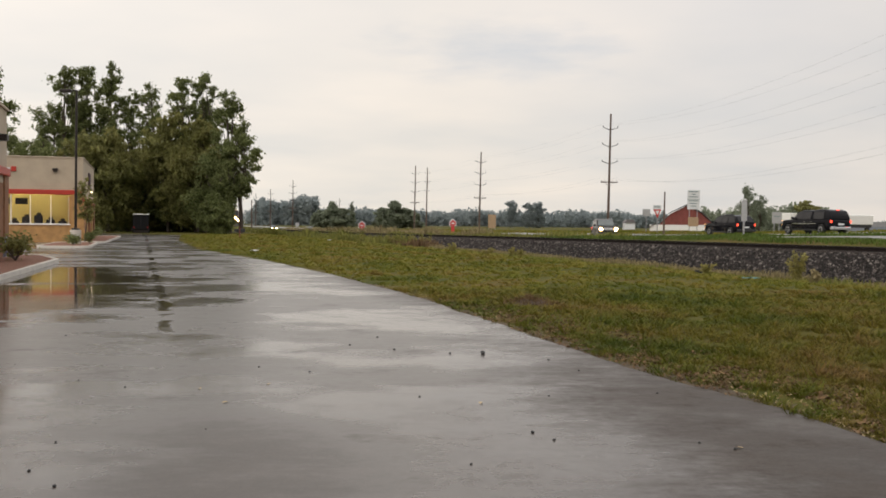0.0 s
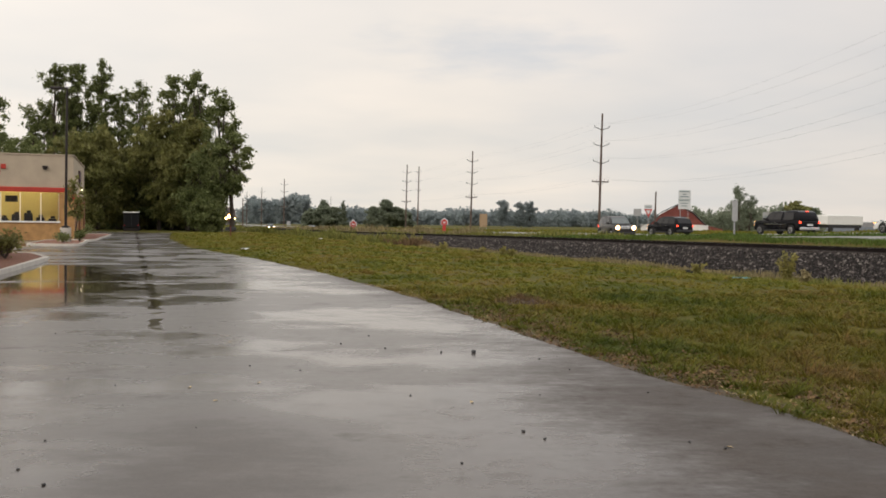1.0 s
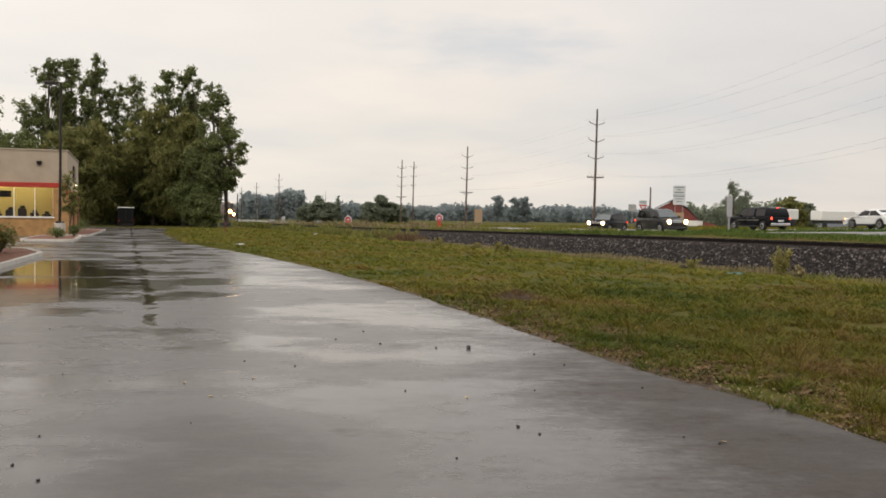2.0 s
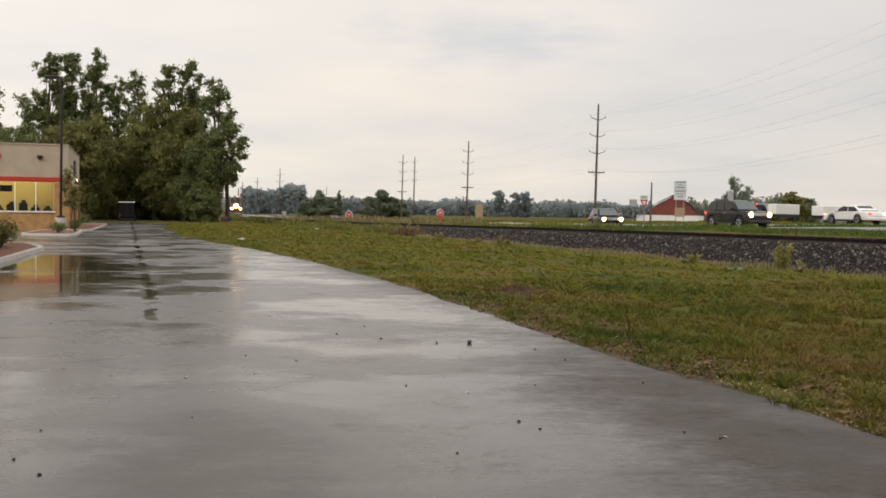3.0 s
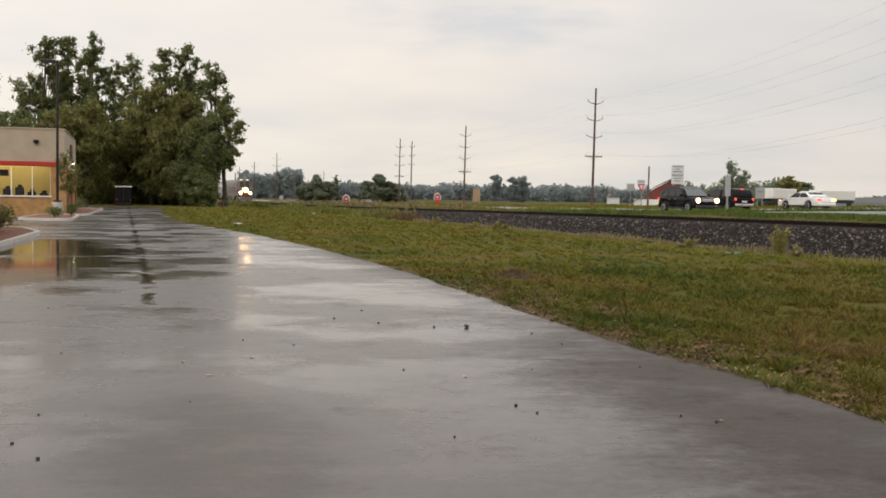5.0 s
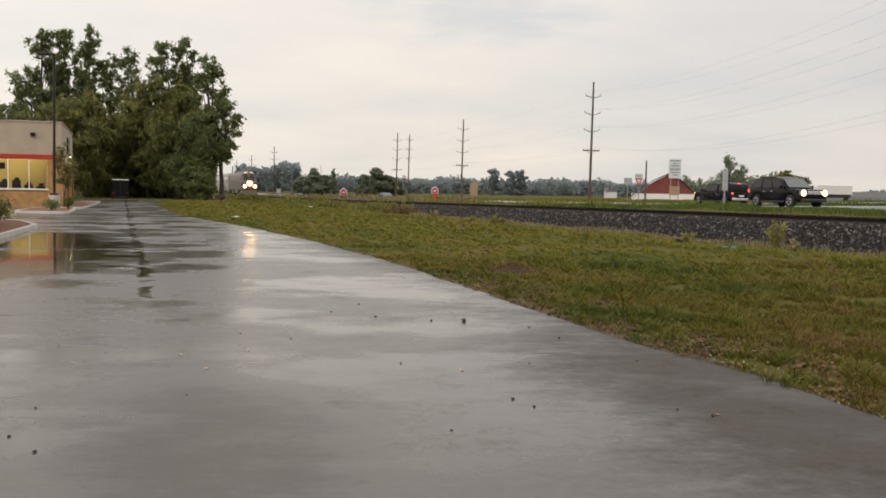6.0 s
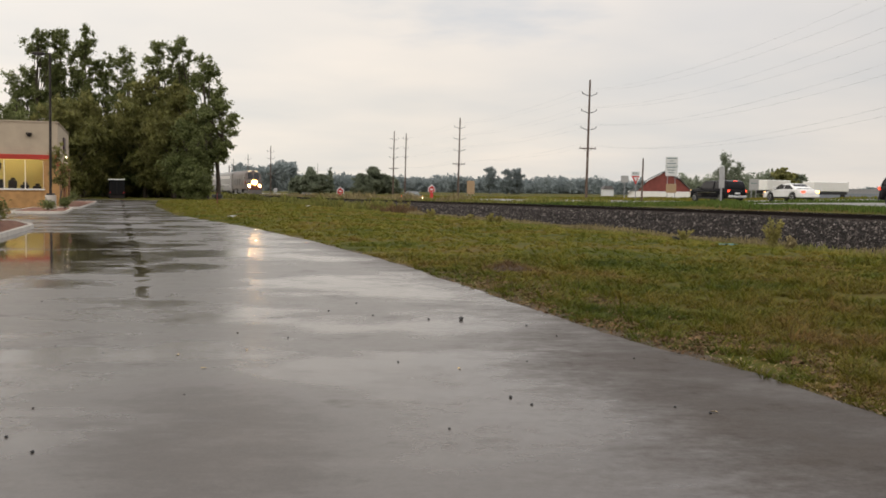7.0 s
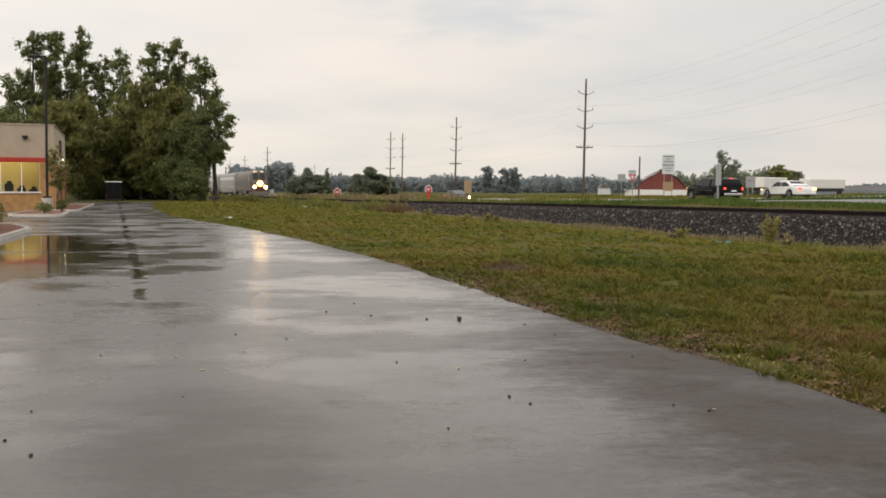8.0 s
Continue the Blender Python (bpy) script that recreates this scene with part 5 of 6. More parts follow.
    a = rng.uniform(0, math.tau, n)
    s1 = rng.uniform(0.008, 0.028, n)
    dx, dy = np.cos(a) * s1, np.sin(a) * s1
    tilt = rng.uniform(-0.5, 0.9, (n, 4)) * s1[:, None]
    zs = np.array([0.012] * n)
    pts = np.stack([np.stack([x - dx, y - dy, zs + tilt[:, 0]], 1), np.stack([x + dy * 0.6, y - dx * 0.6, zs + tilt[:, 1]], 1),
                    np.stack([x + dx, y + dy, zs + tilt[:, 2]], 1), np.stack([x - dy * 0.6, y + dx * 0.6, zs + tilt[:, 3]], 1)], 1)
    chips = new("leaf_litter", raw_mesh("leaf_litter", pts.reshape(-1, 3), np.arange(4 * n).reshape(-1, 4), LITTER))
    tagged(chips, "brown and tan fallen leaves in the grass edge", "leaf litter", kind="stuff")
    for px, d in ((450, 52), (583, 88)):
        x, y = at(px, d)
        bm = bmesh.new()
        bmesh.ops.create_grid(bm, x_segments=5, y_segments=4, size=0.22)
        for v in bm.verts:
            v.co.z = 0.1 + 0.07 * noise.noise(v.co * 9)
        thing("paper_scrap", bm, SIGN_WHITE, "crumpled white paper lying in the grass", "litter").location = (x, y, ground_z(x, y))
    # earth mound, scrap and litter in the grass
    rng = np.random.default_rng(2)
    bm = bmesh.new()
    bmesh.ops.create_icosphere(bm, subdivisions=3, radius=0.5)
    for v in bm.verts:
        k = 1 + 0.35 * noise.noise(v.co * 4.5)
        v.co = Vector((v.co.x * 1.0 * k, v.co.y * 0.8 * k, max(-0.02, v.co.z * 0.26 * k)))
    ob = thing("earth_mound", bm, DARK_EARTH, "low brown heap of earth and dead grass", "mound")
    ob.location = (1.75, 19.4, -0.02)
    n = 500
    a, r = rng.uniform(0, math.tau, n), rng.uniform(0, 0.6, n)
    pts, faces = blades(rng, 1.75 + r * np.cos(a), 19.4 + r * np.sin(a) * 0.8, 0.12 * (1 - r / 0.6), rng.uniform(0.05, 0.16, n), np.full(n, 0.007), 1.0)
    tagged(new("mound_straw", raw_mesh("mound_straw", pts, faces, RED_WEED)), "brown dead grass on the earth mound", "grass", kind="stuff")
    x, y = at(1245, 36.6)
    bm = bmesh.new()
    for k in range(4):
        add_box(bm, (-0.3 + 0.12 * k, -0.1, 0), (0.0 + 0.13 * k, 0.12, 0.18 - 0.03 * k), 0.03, Matrix.Rotation(0.5 * k, 4, "Z"))
    thing("rubber_scrap", bm, RUBBER, "black scrap at the foot of the ballast", "scrap").location = (x, y, ground_z(x, y) + 0.0)
    x, y = at(1330, 29.5)
    bm = bmesh.new()
    bmesh.ops.create_grid(bm, x_segments=8, y_segments=5, size=0.3)
    for v in bm.verts:
        v.co = Vector((v.co.x * 0.9, v.co.y * 0.5, 0.07 + 0.05 * noise.noise(v.co * 7)))
    thing("plastic_scrap", bm, TEAL, "crumpled turquoise plastic scrap in the grass", "scrap").location = (x, y, ground_z(x, y))
    spots = [(0.5, 11.9, 0.045), (0.7, 7.4, 0.02), (-1.2, 12.6, 0.02), (-0.9, 13.5, 0.022), (-0.6, 12.2, 0.022), (0.1, 11.9, 0.022), (2.1, 6.9, 0.02), (-0.2, 8.9, 0.014),
             (-2.75, 6.9, 0.014), (-2.6, 6.1, 0.016), (-2.3, 5.75, 0.018), (0.2, 6.4, 0.012), (1.0, 9.0, 0.012), (2.05, 9.2, 0.014), (1.25, 11.4, 0.02), (1.5, 10.6, 0.018), (-2.0, 10.6, 0.015), (-3.6, 9.6, 0.014), (-1.8, 7.4, 0.01), (1.9, 7.1, 0.014)]
    for k, (x, y, r) in enumerate(spots):
        pebble(x, y, r * 0.75, 100 + k, PLASTIC)
    rng = np.random.default_rng(21)
    for k in range(18):
        y = rng.uniform(5.5, 24)
        x = rng.uniform(-0.45 * y, edge_x(y) - 0.1)
        pebble(x, y, rng.uniform(0.006, 0.012), 200 + k, PLASTIC)
    for k, (x, y) in enumerate([(-1.9, 8.5), (-2.3, 9.2), (0.35, 8.6), (2.15, 6.95), (-1.7, 9.5)]):
        dead_leaf(x, y, k)


build_growth()


# ---- vehicles ----
def wheel(parent, x, y, r, side):
    bm = bmesh.new()
    add_tube(bm, (0, -0.11, 0), (0, 0.11, 0), r, r, 20)
    bmesh.ops.bevel(bm, geom=[e for e in bm.edges if abs(e.verts[0].co.y - e.verts[1].co.y) < 1e-4], offset=0.03, segments=1, affect="EDGES")
    w = part("wheel", bm, RUBBER, parent)
    w.location = (x, y, r)
    bm = bmesh.new()
    add_tube(bm, (0, side * 0.08, 0), (0, side * 0.125, 0), r * 0.64, r * 0.58, 16)
    rim = part("rim", bm, ALLOY, w)
    bm = bmesh.new()
    for k in range(5):
        a = k * math.tau / 5
        add_box(bm, (-0.045, side * 0.126 - 0.004, 0.03), (0.045, side * 0.126 + 0.004, r * 0.55), 0, Matrix.Rotation(a, 4, "Y"))
    part("spokes", bm, PLASTIC, w)
    return w


def soften(ob, angle=32):
    """Smooth shading that keeps the hard creases."""
    ob.data.shade_smooth()
    ob.data.set_sharp_from_angle(angle=radians(angle))
    return ob


def draw_in(bm, reach, length=0.75, share=0.14):
    """Rounds a body in plan: its ends are narrower than its middle."""
    for v in bm.verts:
        e = max(0.0, (abs(v.co.x) - (reach - length)) / length)
        v.co.y *= 1 - share * e * e
    return bm


def car(name, label, paint, length, width, height, kind, lights=(True, True), signal=None):
    """A road vehicle that heads along +x with its base middle at the origin."""
    c = empty(name, label, "pickup truck" if kind == "pickup" else "car" if kind == "sedan" else "sport utility vehicle")
    L, W, H = length / 2, width / 2, height
    r = 0.33 if kind == "sedan" else 0.38
    clear = 0.2 if kind == "sedan" else 0.28
    belt = H * (0.635 if kind == "sedan" else 0.61)
    hood = belt - (0.12 if kind == "sedan" else 0.05)
    fa, ra = L - (0.95 if kind == "sedan" else 0.9), -L + (1.0 if kind == "sedan" else 0.95)

    def arch(xc):
        return [(xc + (r + 0.07) * math.cos(t), max(clear, r + (r + 0.07) * math.sin(t))) for t in np.linspace(math.pi, 0, 9)]

    if kind == "sedan":
        upper = [(L - 0.12, clear + 0.06), (L - 0.01, clear + 0.2), (L, clear + 0.36), (L - 0.08, hood - 0.12), (L - 0.32, hood - 0.04), (L - 0.8, hood + 0.05), (L - 1.3, belt),
                 (0, belt + 0.02), (-L + 1.0, belt + 0.05), (-L + 0.4, belt + 0.05), (-L + 0.1, belt + 0.0), (-L, belt - 0.25), (-L + 0.02, clear + 0.3)]
        cab = [(-L + 0.62, belt), (-L + 0.95, belt + 0.2), (-L + 1.4, H - 0.1), (-L + 1.85, H - 0.01), (-L + 2.3, H), (L - 2.35, H - 0.03), (L - 2.0, H - 0.12), (L - 1.6, belt + 0.2), (L - 1.15, belt)]
        xr, tr, xf, tf = -L + 0.68, -L + 1.62, L - 1.15, L - 2.15
    elif kind == "pickup":
        upper = [(L - 0.1, clear + 0.08), (L, clear + 0.3), (L - 0.02, hood - 0.12), (L - 0.12, hood - 0.02), (L - 0.5, hood + 0.03), (L - 1.3, belt + 0.02), (-L + 0.1, belt + 0.02), (-L, belt - 0.08), (-L, clear + 0.35)]
        cab = [(-L + 2.0, belt), (-L + 2.02, H - 0.12), (-L + 2.12, H - 0.03), (-L + 2.6, H), (L - 2.3, H - 0.02), (L - 1.95, H - 0.1), (L - 1.3, belt)]
        xr, tr, xf, tf = -L + 2.0, -L + 2.05, L - 1.3, L - 1.95
    else:
        upper = [(L - 0.12, clear + 0.05), (L - 0.01, clear + 0.24), (L, hood - 0.3), (L - 0.03, hood - 0.1), (L - 0.14, hood - 0.01), (L - 0.6, hood + 0.03), (L - 1.15, belt + 0.02),
                 (-L + 0.1, belt + 0.02), (-L + 0.01, belt - 0.12), (-L, clear + 0.35)]
        cab = [(-L + 0.05, belt), (-L + 0.2, belt + 0.3), (-L + 0.42, H - 0.14), (-L + 0.8, H - 0.04), (-L + 1.6, H), (L - 2.5, H - 0.01), (L - 2.15, H - 0.06), (L - 1.9, H - 0.18), (L - 1.2, belt)]
        xr, tr, xf, tf = -L + 0.05, -L + 0.5, L - 1.2, L - 2.05
    low = [(-L + 0.06, clear + 0.1), *arch(ra), *arch(fa), *upper]
    soften(part("body", draw_in(prism(low, W, 0.06, W * 0.94, clear + 0.3, belt), L), paint, c))
    soften(part("cabin", draw_in(prism(cab, W * 0.93, 0.09, W * 0.76, belt, H), L, 1.3, 0.10), paint, c))

    def side_y(z, x=0.0):
        k = (z - belt) / (H - belt)
        e = max(0.0, (abs(x) - (L - 1.3)) / 1.3)
        return (W * (0.93 - 0.17 * k)) * (1 - 0.10 * e * e) + 0.012

    lo, hi = belt + 0.05, H - 0.13
    n = 3 if kind == "suv" else 2
    cuts = np.linspace(0.06, 0.94, n + 1)
    for s in (-1, 1):
        for a, b in zip(cuts, cuts[1:]):
            bm = bmesh.new()
            pts = []
            for k, z in ((a + 0.015, lo), (b - 0.015, lo), (b - 0.015, hi), (a + 0.015, hi)):
                q = (z - belt) / (H - belt)
                x0, x1 = xr + (tr - xr) * q, xf + (tf - xf) * q
                xk = x0 + (x1 - x0) * k
                pts.append(bm.verts.new((xk, s * side_y(z, xk), z)))
            bm.faces.new(pts if s < 0 else pts[::-1])
            part("side_window", bm, TINT, c)
    for x0, x1, nm, mat in ((xf, tf, "windshield", WINDSHIELD), (xr, tr, "rear_window", TINT)):
        out = 0.05 if nm == "windshield" else -0.05
        bm = bmesh.new()
        pts = []
        for k, s in ((0.1, -1), (0.1, 1), (0.8, 1), (0.8, -1)):
            z = belt + (H - belt) * k
            xk = x0 + (x1 - x0) * k
            pts.append(bm.verts.new((xk + out, s * (side_y(z, xk) - 0.12), z + 0.02)))
        bm.faces.new(pts)
        part(nm, bm, mat, c)
    if kind == "pickup":
        cover = [(-L + 0.03, belt), (-L + 0.1, belt + 0.3), (-L + 0.3, H - 0.08), (-L + 0.7, H + 0.03), (-L + 1.5, H + 0.04), (-L + 1.95, H), (-L + 1.97, belt)]
        top = soften(part("bed_cover", draw_in(prism(cover, W * 0.94, 0.1, W * 0.78, belt, H), L, 1.0, 0.1), paint, c, "black domed cover over the bed"))
        for s in (-1, 1):
            bm = bmesh.new()
            q = [bm.verts.new((x, s * (W * (0.94 - 0.16 * (z - belt) / (H - belt)) + 0.012), z)) for x, z in ((-L + 0.7, lo), (-L + 1.8, lo), (-L + 1.8, hi - 0.02), (-L + 0.75, hi - 0.02))]
            bm.faces.new(q if s < 0 else q[::-1])
            part("cover_window", bm, TINT, top)
            part("side_trim", box((-L + 1.5, s * W - 0.015, belt - 0.32), (L - 1.4, s * W + 0.015, belt - 0.26)), CHROME, c, "chrome side strip")
    tw, th = (0.14, 0.08) if kind == "sedan" else (0.06, 0.10)
    for s in (-1, 1):
        for x in (fa, ra):
            wheel(c, x, s * (W - 0.1), r, s)
        part("headlight", box((L - 0.14, s * (W - 0.22) - 0.17, hood - 0.28), (L + 0.008, s * (W - 0.22) + 0.17, hood - 0.08), 0.03), GREY_METAL, c)
        bm = bmesh.new()
        add_tube(bm, (L + 0.009, s * (W - 0.27), hood - 0.19), (L + 0.02, s * (W - 0.27), hood - 0.19), 0.125, n=16)
        part("headlight_lens", bm, HEADLIGHT, c)
        # an added glowing disc behind the lens imitates its halo
        bm = bmesh.new()
        add_tube(bm, (L + 0.004, s * (W - 0.27), hood - 0.19), (L + 0.0088, s * (W - 0.27), hood - 0.19), 0.185, n=18)
        part("headlight_glare", bm, GLARE_RING, c)
        lamp_mat = AMBER if (signal == "rear" and s < 0) else TAILLIGHT if lights[1] else SIGN_RED
        part("taillight", box((-L - 0.02, s * (W * 0.88 - tw) - tw, belt - 0.12 - th), (-L + 0.1, s * (W * 0.88 - tw) + tw, belt - 0.06), 0.015), lamp_mat, c)
        part("mirror", box((L - 1.65, s * (W + 0.08) - 0.1, belt + 0.04), (L - 1.5, s * (W + 0.08) + 0.1, belt + 0.2), 0.03), paint, c)
        part("rocker_trim", box((ra + r + 0.1, s * (W + 0.004) - 0.01, clear + 0.02), (fa - r - 0.1, s * (W + 0.004) + 0.01, clear + 0.14)), PLASTIC, c)
        for x in (-0.1, 0.75 - 1.6):
            part("door_handle", box((x, s * W * 0.985 - 0.02, belt - 0.16), (x + 0.16, s * W * 0.985 + 0.02, belt - 0.12)), CHROME if kind != "sedan" else paint, c)
    if signal == "front":
        part("turn_signal", box((L - 0.2, W - 0.5, hood - 0.24), (L + 0.014, W - 0.42, hood - 0.1)), AMBER, c)
    part("front_bumper", box((L - 0.14, -W * 0.86, clear + 0.06), (L + 0.05, W * 0.86, clear + 0.26), 0.05), PLASTIC if kind != "sedan" else paint, c)
    part("grille", box((L - 0.06, -W * 0.45, hood - 0.28), (L + 0.02, W * 0.45, hood - 0.08), 0.02), CHROME if kind != "sedan" else PLASTIC, c)
    part("rear_bumper", box((-L - 0.06, -W * 0.88, clear + 0.1), (-L + 0.12, W * 0.88, clear + 0.32), 0.05), CHROME if kind == "pickup" else PLASTIC if kind != "sedan" else paint, c)
    if kind == "pickup":
        part("brake_light", box((-L + 0.3, -0.1, H - 0.05), (-L + 0.45, 0.1, H - 0.02)), TAILLIGHT, c)
    if kind == "suv":
        for s in (-1, 1):
            part("roof_rail", box((-L + 0.9, s * W * 0.66 - 0.02, H - 0.06), (tf - 0.5, s * W * 0.66 + 0.02, H + 0.03), 0.015), PLASTIC, c)
    part("number_plate", box((-L - 0.03, -0.25, belt - 0.4), (-L - 0.01, 0.25, belt - 0.27)), SIGN_WHITE, c)
    return c


def shell(rings):
    """A closed skin over rings of equal length."""
    bm = bmesh.new()
    rows = [[bm.verts.new(p) for p in ring] for ring in rings]
    n = len(rows[0])
    for a, b in zip(rows, rows[1:]):
        for k in range(n):
            bm.faces.new((a[k], a[(k + 1) % n], b[(k + 1) % n], b[k]))
    bm.faces.new(rows[0])
    bm.faces.new(rows[-1][::-1])
    bmesh.ops.recalc_face_normals(bm, faces=bm.faces)
    return bm


def arched(x, half, base, eave, roof):
    """One cross-section of a rail vehicle: upright sides and an arched roof."""
    arc = [(half * math.cos(t), eave + (roof - eave) * math.sin(t)) for t in np.linspace(0, math.pi, 11)]
    return [(x, half * 0.97, base), *((x, y, z) for y, z in arc), (x, -half * 0.97, base)]


def loco():
    c = empty("locomotive", "grey diesel locomotive with blazing headlights", "locomotive")
    hull = [(-20, 1.5, 3.7, 4.7), (-19.7, 1.55, 3.7, 4.78), (-2.6, 1.55, 3.7, 4.78), (-1.7, 1.5, 3.75, 4.5), (-0.8, 1.42, 2.6, 2.98), (-0.15, 1.3, 2.3, 2.62), (0.03, 1.15, 2.1, 2.4)]
    soften(part("body", shell([arched(x, half, 1.05, eave, roof) for x, half, eave, roof in hull]), LOCO_GREY, c), 25)
    part("cab_band", box((-2.9, -1.57, 2.0), (-1.2, 1.57, 2.7), 0.02), LOCO_RED, c, "dull red band below the cab")
    part("nose", box((-0.5, -1.25, 1.0), (0.06, 1.25, 2.1), 0.1), LOCO_RED, c, "dull red-brown nose panel")
    for s in (-1, 1):
        bm = bmesh.new()
        q = []
        for k, y in ((0.12, 0.08), (0.12, 1.1), (0.9, 1.0), (0.9, 0.08)):
            q.append(bm.verts.new((-0.8 - 0.9 * k + 0.05, s * y, 2.9 + 1.45 * k + 0.03)))
        bm.faces.new(q if s > 0 else q[::-1])
        part("windshield", bm, TINT, c)
        part("number_board", box((-2.0, s * 0.6 - 0.28, 4.42), (-1.72, s * 0.6 + 0.28, 4.62)), lamp_warm, c)
        bm = bmesh.new()
        add_tube(bm, (0.07, s * 1.0, 1.75), (0.085, s * 1.0, 1.75), 0.19, n=14)
        part("ditch_light", bm, TRAIN_LIGHT, c)
        # added glowing disc, the halo of the ditch light
        bm = bmesh.new()
        add_tube(bm, (0.061, s * 1.0, 1.75), (0.069, s * 1.0, 1.75), 0.29, n=18)
        part("ditch_light_glare", bm, GLARE_RING, c)
        part("side_window", box((-3.0, s * 1.55 - 0.03, 3.0), (-2.2, s * 1.55 + 0.03, 3.6)), TINT, c)
        for k in range(4):
            part("side_grille", box((-18 + k * 3.4, s * 1.55 - 0.04, 1.9), (-15.6 + k * 3.4, s * 1.55 + 0.04, 3.1)), LOCO_DARK, c)
        part("handrail", tube((-0.2, s * 1.45, 1.0), (-0.2, s * 1.45, 2.6), 0.03), GREY_METAL, c)
        for x in (-2.2, -4.8, -15.5, -18.0):
            bm = bmesh.new()
            add_tube(bm, (x, s * 0.68, 0.5), (x, s * 0.82, 0.5), 0.5, n=18)
            part("wheel", bm, RAIL, c)
    bm = bmesh.new()
    for y in (-0.2, 0.2):
        add_tube(bm, (0.062, y, 2.35), (0.08, y, 2.35), 0.2, n=16)
    part("headlight", bm, TRAIN_LIGHT, c)
    # a wide glowing disc added for the glare of both headlights
    bm = bmesh.new()
    add_tube(bm, (0.05, 0, 2.35), (0.0615, 0, 2.35), 0.6, n=22)
    part("loco_headlight_glare", bm, GLARE_RING, c)
    part("plough", prism([(-0.3, 0.25), (0.35, 0.18), (0.1, 1.0), (-0.3, 1.0)], 1.4), LOCO_DARK, c)
    part("fuel_tank", box((-12.5, -1.35, 0.35), (-7.5, 1.35, 1.1), 0.1), LOCO_DARK, c)
    for x in (-3.5, -16.8):
        part("bogie", box((x - 2.2, -1.2, 0.35), (x + 2.2, 1.2, 0.9), 0.08), LOCO_DARK, c)
    return c


lamp_warm = lamp_glow("number_board_light", (1.0, 0.8, 0.5), 0.8)
LOCO_GREY = material("grimy_grey_locomotive_paint", (0.075, 0.052, 0.04), 0.45, vary=0.3, scale=1.5)


def coach():
    c = empty("passenger_coach", "stainless steel passenger coach with dark windows", "railway coach", "coaches of the train")
    soften(part("body", shell([arched(x, half, 0.7, 3.95, roof) for x, half, roof in ((-25.5, 1.5, 4.7), (-25.2, 1.55, 4.8), (-0.3, 1.55, 4.8), (0, 1.5, 4.7))]), SILVER, c), 25)
    for s in (-1, 1):
        part("window_band", box((-24, s * 1.56 - 0.02, 3.2), (-1.6, s * 1.56 + 0.02, 3.85)), TINT, c)
        for k in range(7):
            part("lower_window", box((-22.5 + k * 3.1, s * 1.56 - 0.02, 1.5), (-21.3 + k * 3.1, s * 1.56 + 0.02, 2.1)), TINT, c)
        for x in (-1.2, -24.9):
            part("door", box((x - 0.1, s * 1.56 - 0.025, 1.2), (x + 0.7, s * 1.56 + 0.025, 3.1)), GREY_METAL, c)
        for x in (-3, -5.5, -20, -22.5):
            bm = bmesh.new()
            add_tube(bm, (x, s * 0.68, 0.46), (x, s * 0.82, 0.46), 0.46, n=16)
            part("wheel", bm, RAIL, c)
    for x in (-4.25, -21.25):
        part("bogie", box((x - 1.9, -1.15, 0.3), (x + 1.9, 1.15, 0.95), 0.06), LOCO_DARK, c)
    part("underframe", box((-17, -1.2, 0.5), (-9, 1.2, 1.1), 0.05), LOCO_DARK, c)
    return c


GREY_SUV = car("grey_suv", "charcoal sport utility vehicle with lit headlights", GREY_CAR, 4.85, 1.87, 1.83, "suv")
BLACK_SUV = car("black_suv", "glossy black sport utility vehicle making a turn", BLACK_PAINT, 4.95, 2.0, 1.80, "suv", signal="front")
TRUCK = car("black_truck", "black full-size truck with a covered bed, braking", BLACK_PAINT, 5.6, 2.0, 1.82, "pickup")
SEDAN = car("white_sedan", "white sedan with lit brake lights", WHITE_CAR, 4.5, 1.75, 1.36, "sedan", signal="rear")
FAR_CAR = car("approaching_car", "dark sedan approaching with bright headlights", GREY_CAR, 4.7, 1.8, 1.48, "sedan")
LAST_CAR = car("distant_car", "distant dark car with lit headlights", BLACK_PAINT, 4.7, 1.8, 1.48, "sedan")
LOCO = loco()
COACH_A = coach()
COACH_B = copy_thing(COACH_A, Matrix())
COACH_C = copy_thing(COACH_A, Matrix())


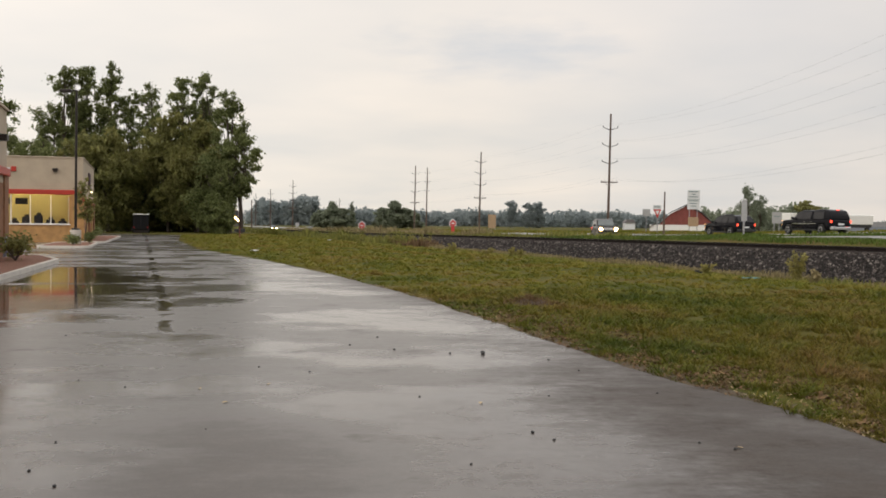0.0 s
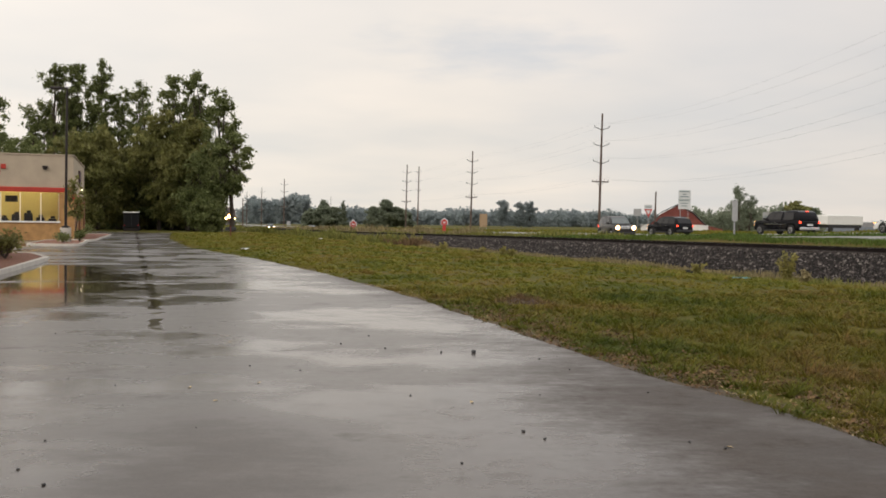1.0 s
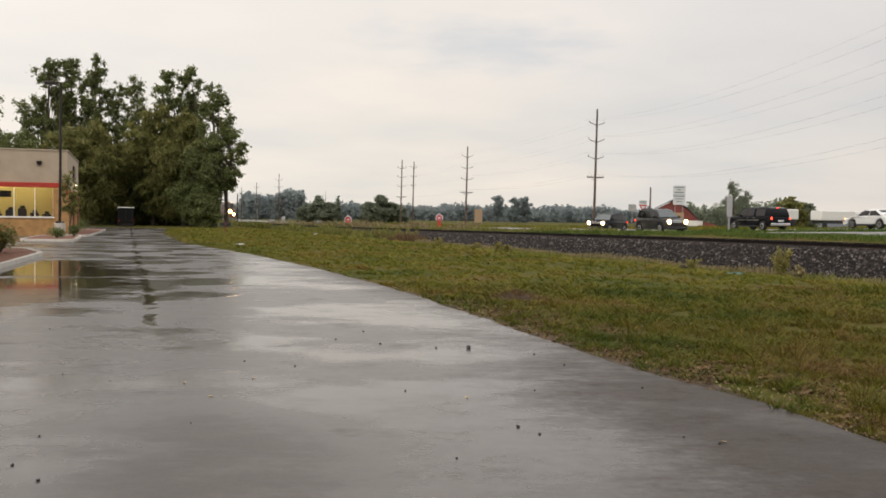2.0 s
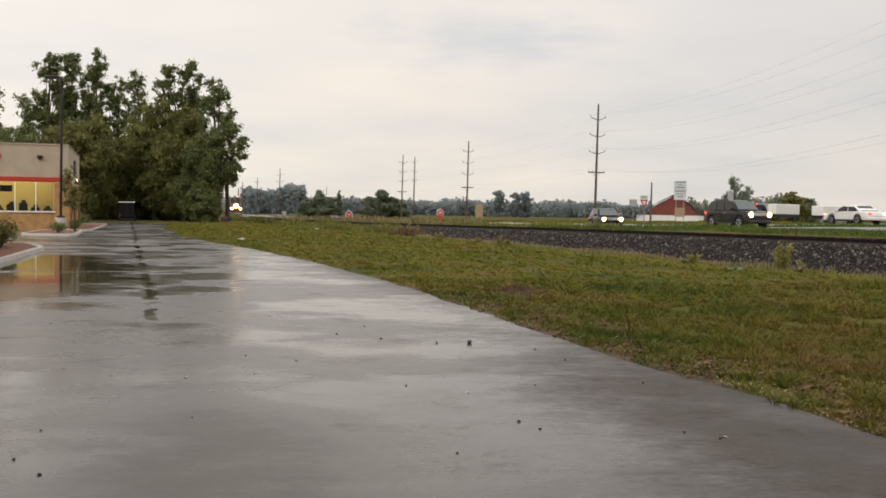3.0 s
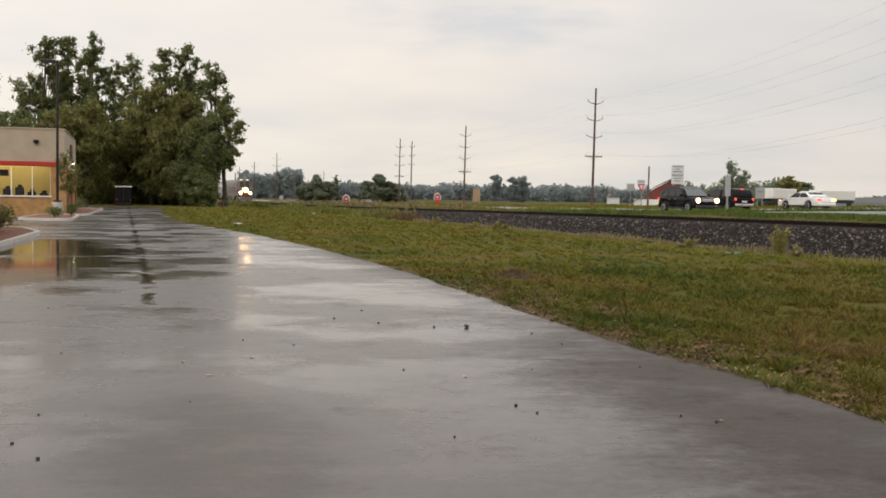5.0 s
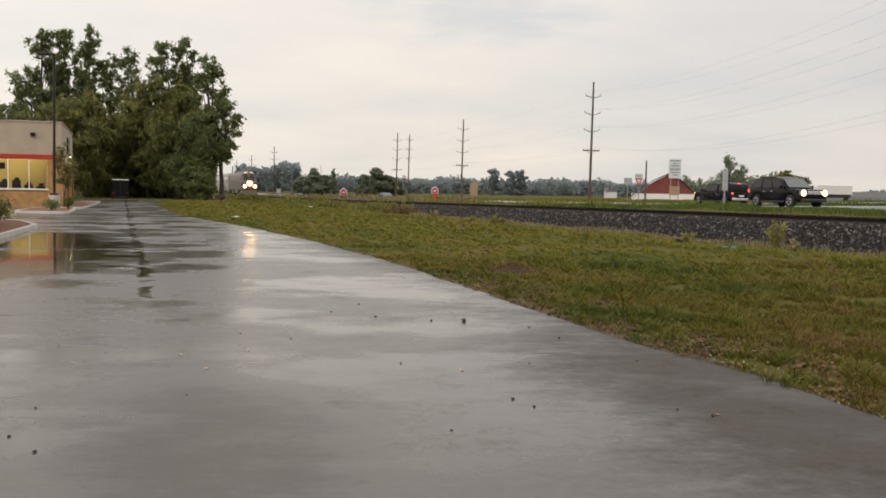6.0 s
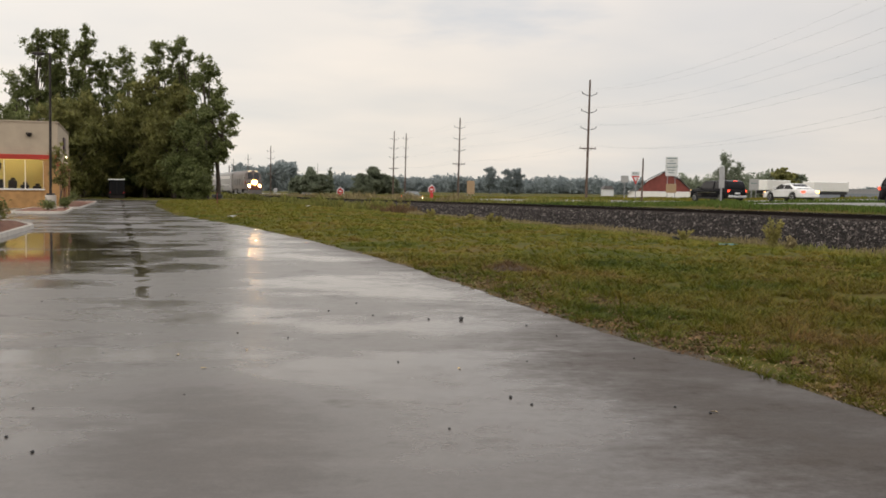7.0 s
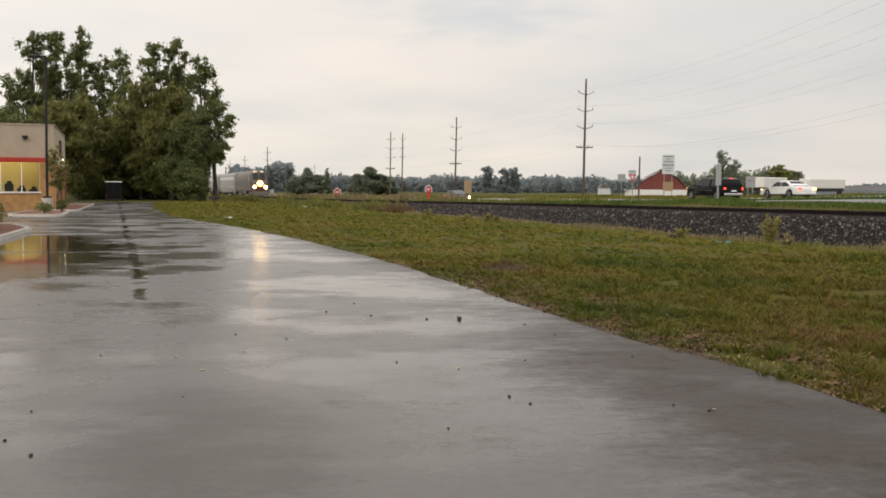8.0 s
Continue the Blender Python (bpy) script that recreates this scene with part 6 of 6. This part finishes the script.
def motions():
    def drive(ob, rows):
        """rows: seconds, u, v; the heading follows the way."""
        out = []
        for k, (t, u, v) in enumerate(rows):
            a, b = rows[max(0, k - 1)], rows[min(len(rows) - 1, k + 1)]
            pa, pb = Vector(xy(a[1], a[2])), Vector(xy(b[1], b[2]))
            d = pb - pa
            if d.length < 0.3:
                d = Vector((DX, DY)) * (1 if v > 44 else -1)
            x, y = xy(u, v)
            out.append((t, pose(x, y, ground_z(x, y) + 0.05, 0, 0, math.degrees(math.atan2(d.y, d.x)))))
        walk(ob, out)

    drive(GREY_SUV, [(0, 80.6, 40.4), (0.5, 76.6, 39.1), (1.0, 72.2, 38.1), (1.5, 67.8, 37.6), (2.1, 62.3, 37.4), (2.8, 55.8, 37.4), (3.5, 49, 37.4),
                     (4.2, 42.6, 37.4), (5.0, 35, 37.4), (6.5, 20, 37.4), (8.0, 4, 37.4)])
    drive(BLACK_SUV, [(0, 72.2, 48), (0.5, 76.2, 48), (1.0, 80.4, 48), (1.4, 83.2, 47.6), (1.7, 84.6, 46.3), (2.0, 84.4, 44.2), (2.4, 81.0, 41.2), (2.8, 76.8, 39.5),
                      (3.5, 71.4, 38.1), (4.2, 66.3, 37.5), (4.6, 63.0, 37.4), (5.4, 55.2, 37.4), (6.2, 46.2, 37.4), (6.5, 43, 37.4), (7.2, 35, 37.4), (8.0, 26, 37.4)])
    drive(TRUCK, [(0, 61.1, 48), (0.5, 62.2, 48), (1.0, 63.4, 48), (1.5, 64.7, 48), (2.5, 67.6, 48), (3.5, 70.0, 48), (4.5, 70.5, 48), (8.0, 70.7, 48)])
    drive(SEDAN, [(0, 48.6, 48), (1.0, 51.0, 48), (1.5, 52.2, 48), (2.8, 55.0, 48), (3.5, 56.7, 48), (4.5, 59.2, 48), (5.5, 60.8, 48), (6.5, 61.2, 48), (8.0, 61.2, 48)])
    drive(FAR_CAR, [(0, 226, 37.4), (1.5, 204, 37.4), (3.0, 182, 37.4), (4.5, 161, 37.4), (6.0, 140.5, 37.4), (7.0, 125, 37.4), (8.0, 106, 37.4)])
    drive(LAST_CAR, [(0, 292, 37.4), (1.5, 272, 37.4), (4, 240, 37.4), (8.0, 190, 37.4)])
    for ob, back in ((LOCO, 0), (COACH_A, 21), (COACH_B, 47.5), (COACH_C, 74)):
        rows = []
        for t in (0, 2, 4, 6, 8):
            u = 259.5 - 10.3 * t + back
            x, y = xy(u, track_v(u))
            rows.append((t, pose(x, y, rail_z(u), 0, 0, math.degrees(math.atan2(-DY, -DX)) + 1.2)))
        walk(ob, rows)


motions()
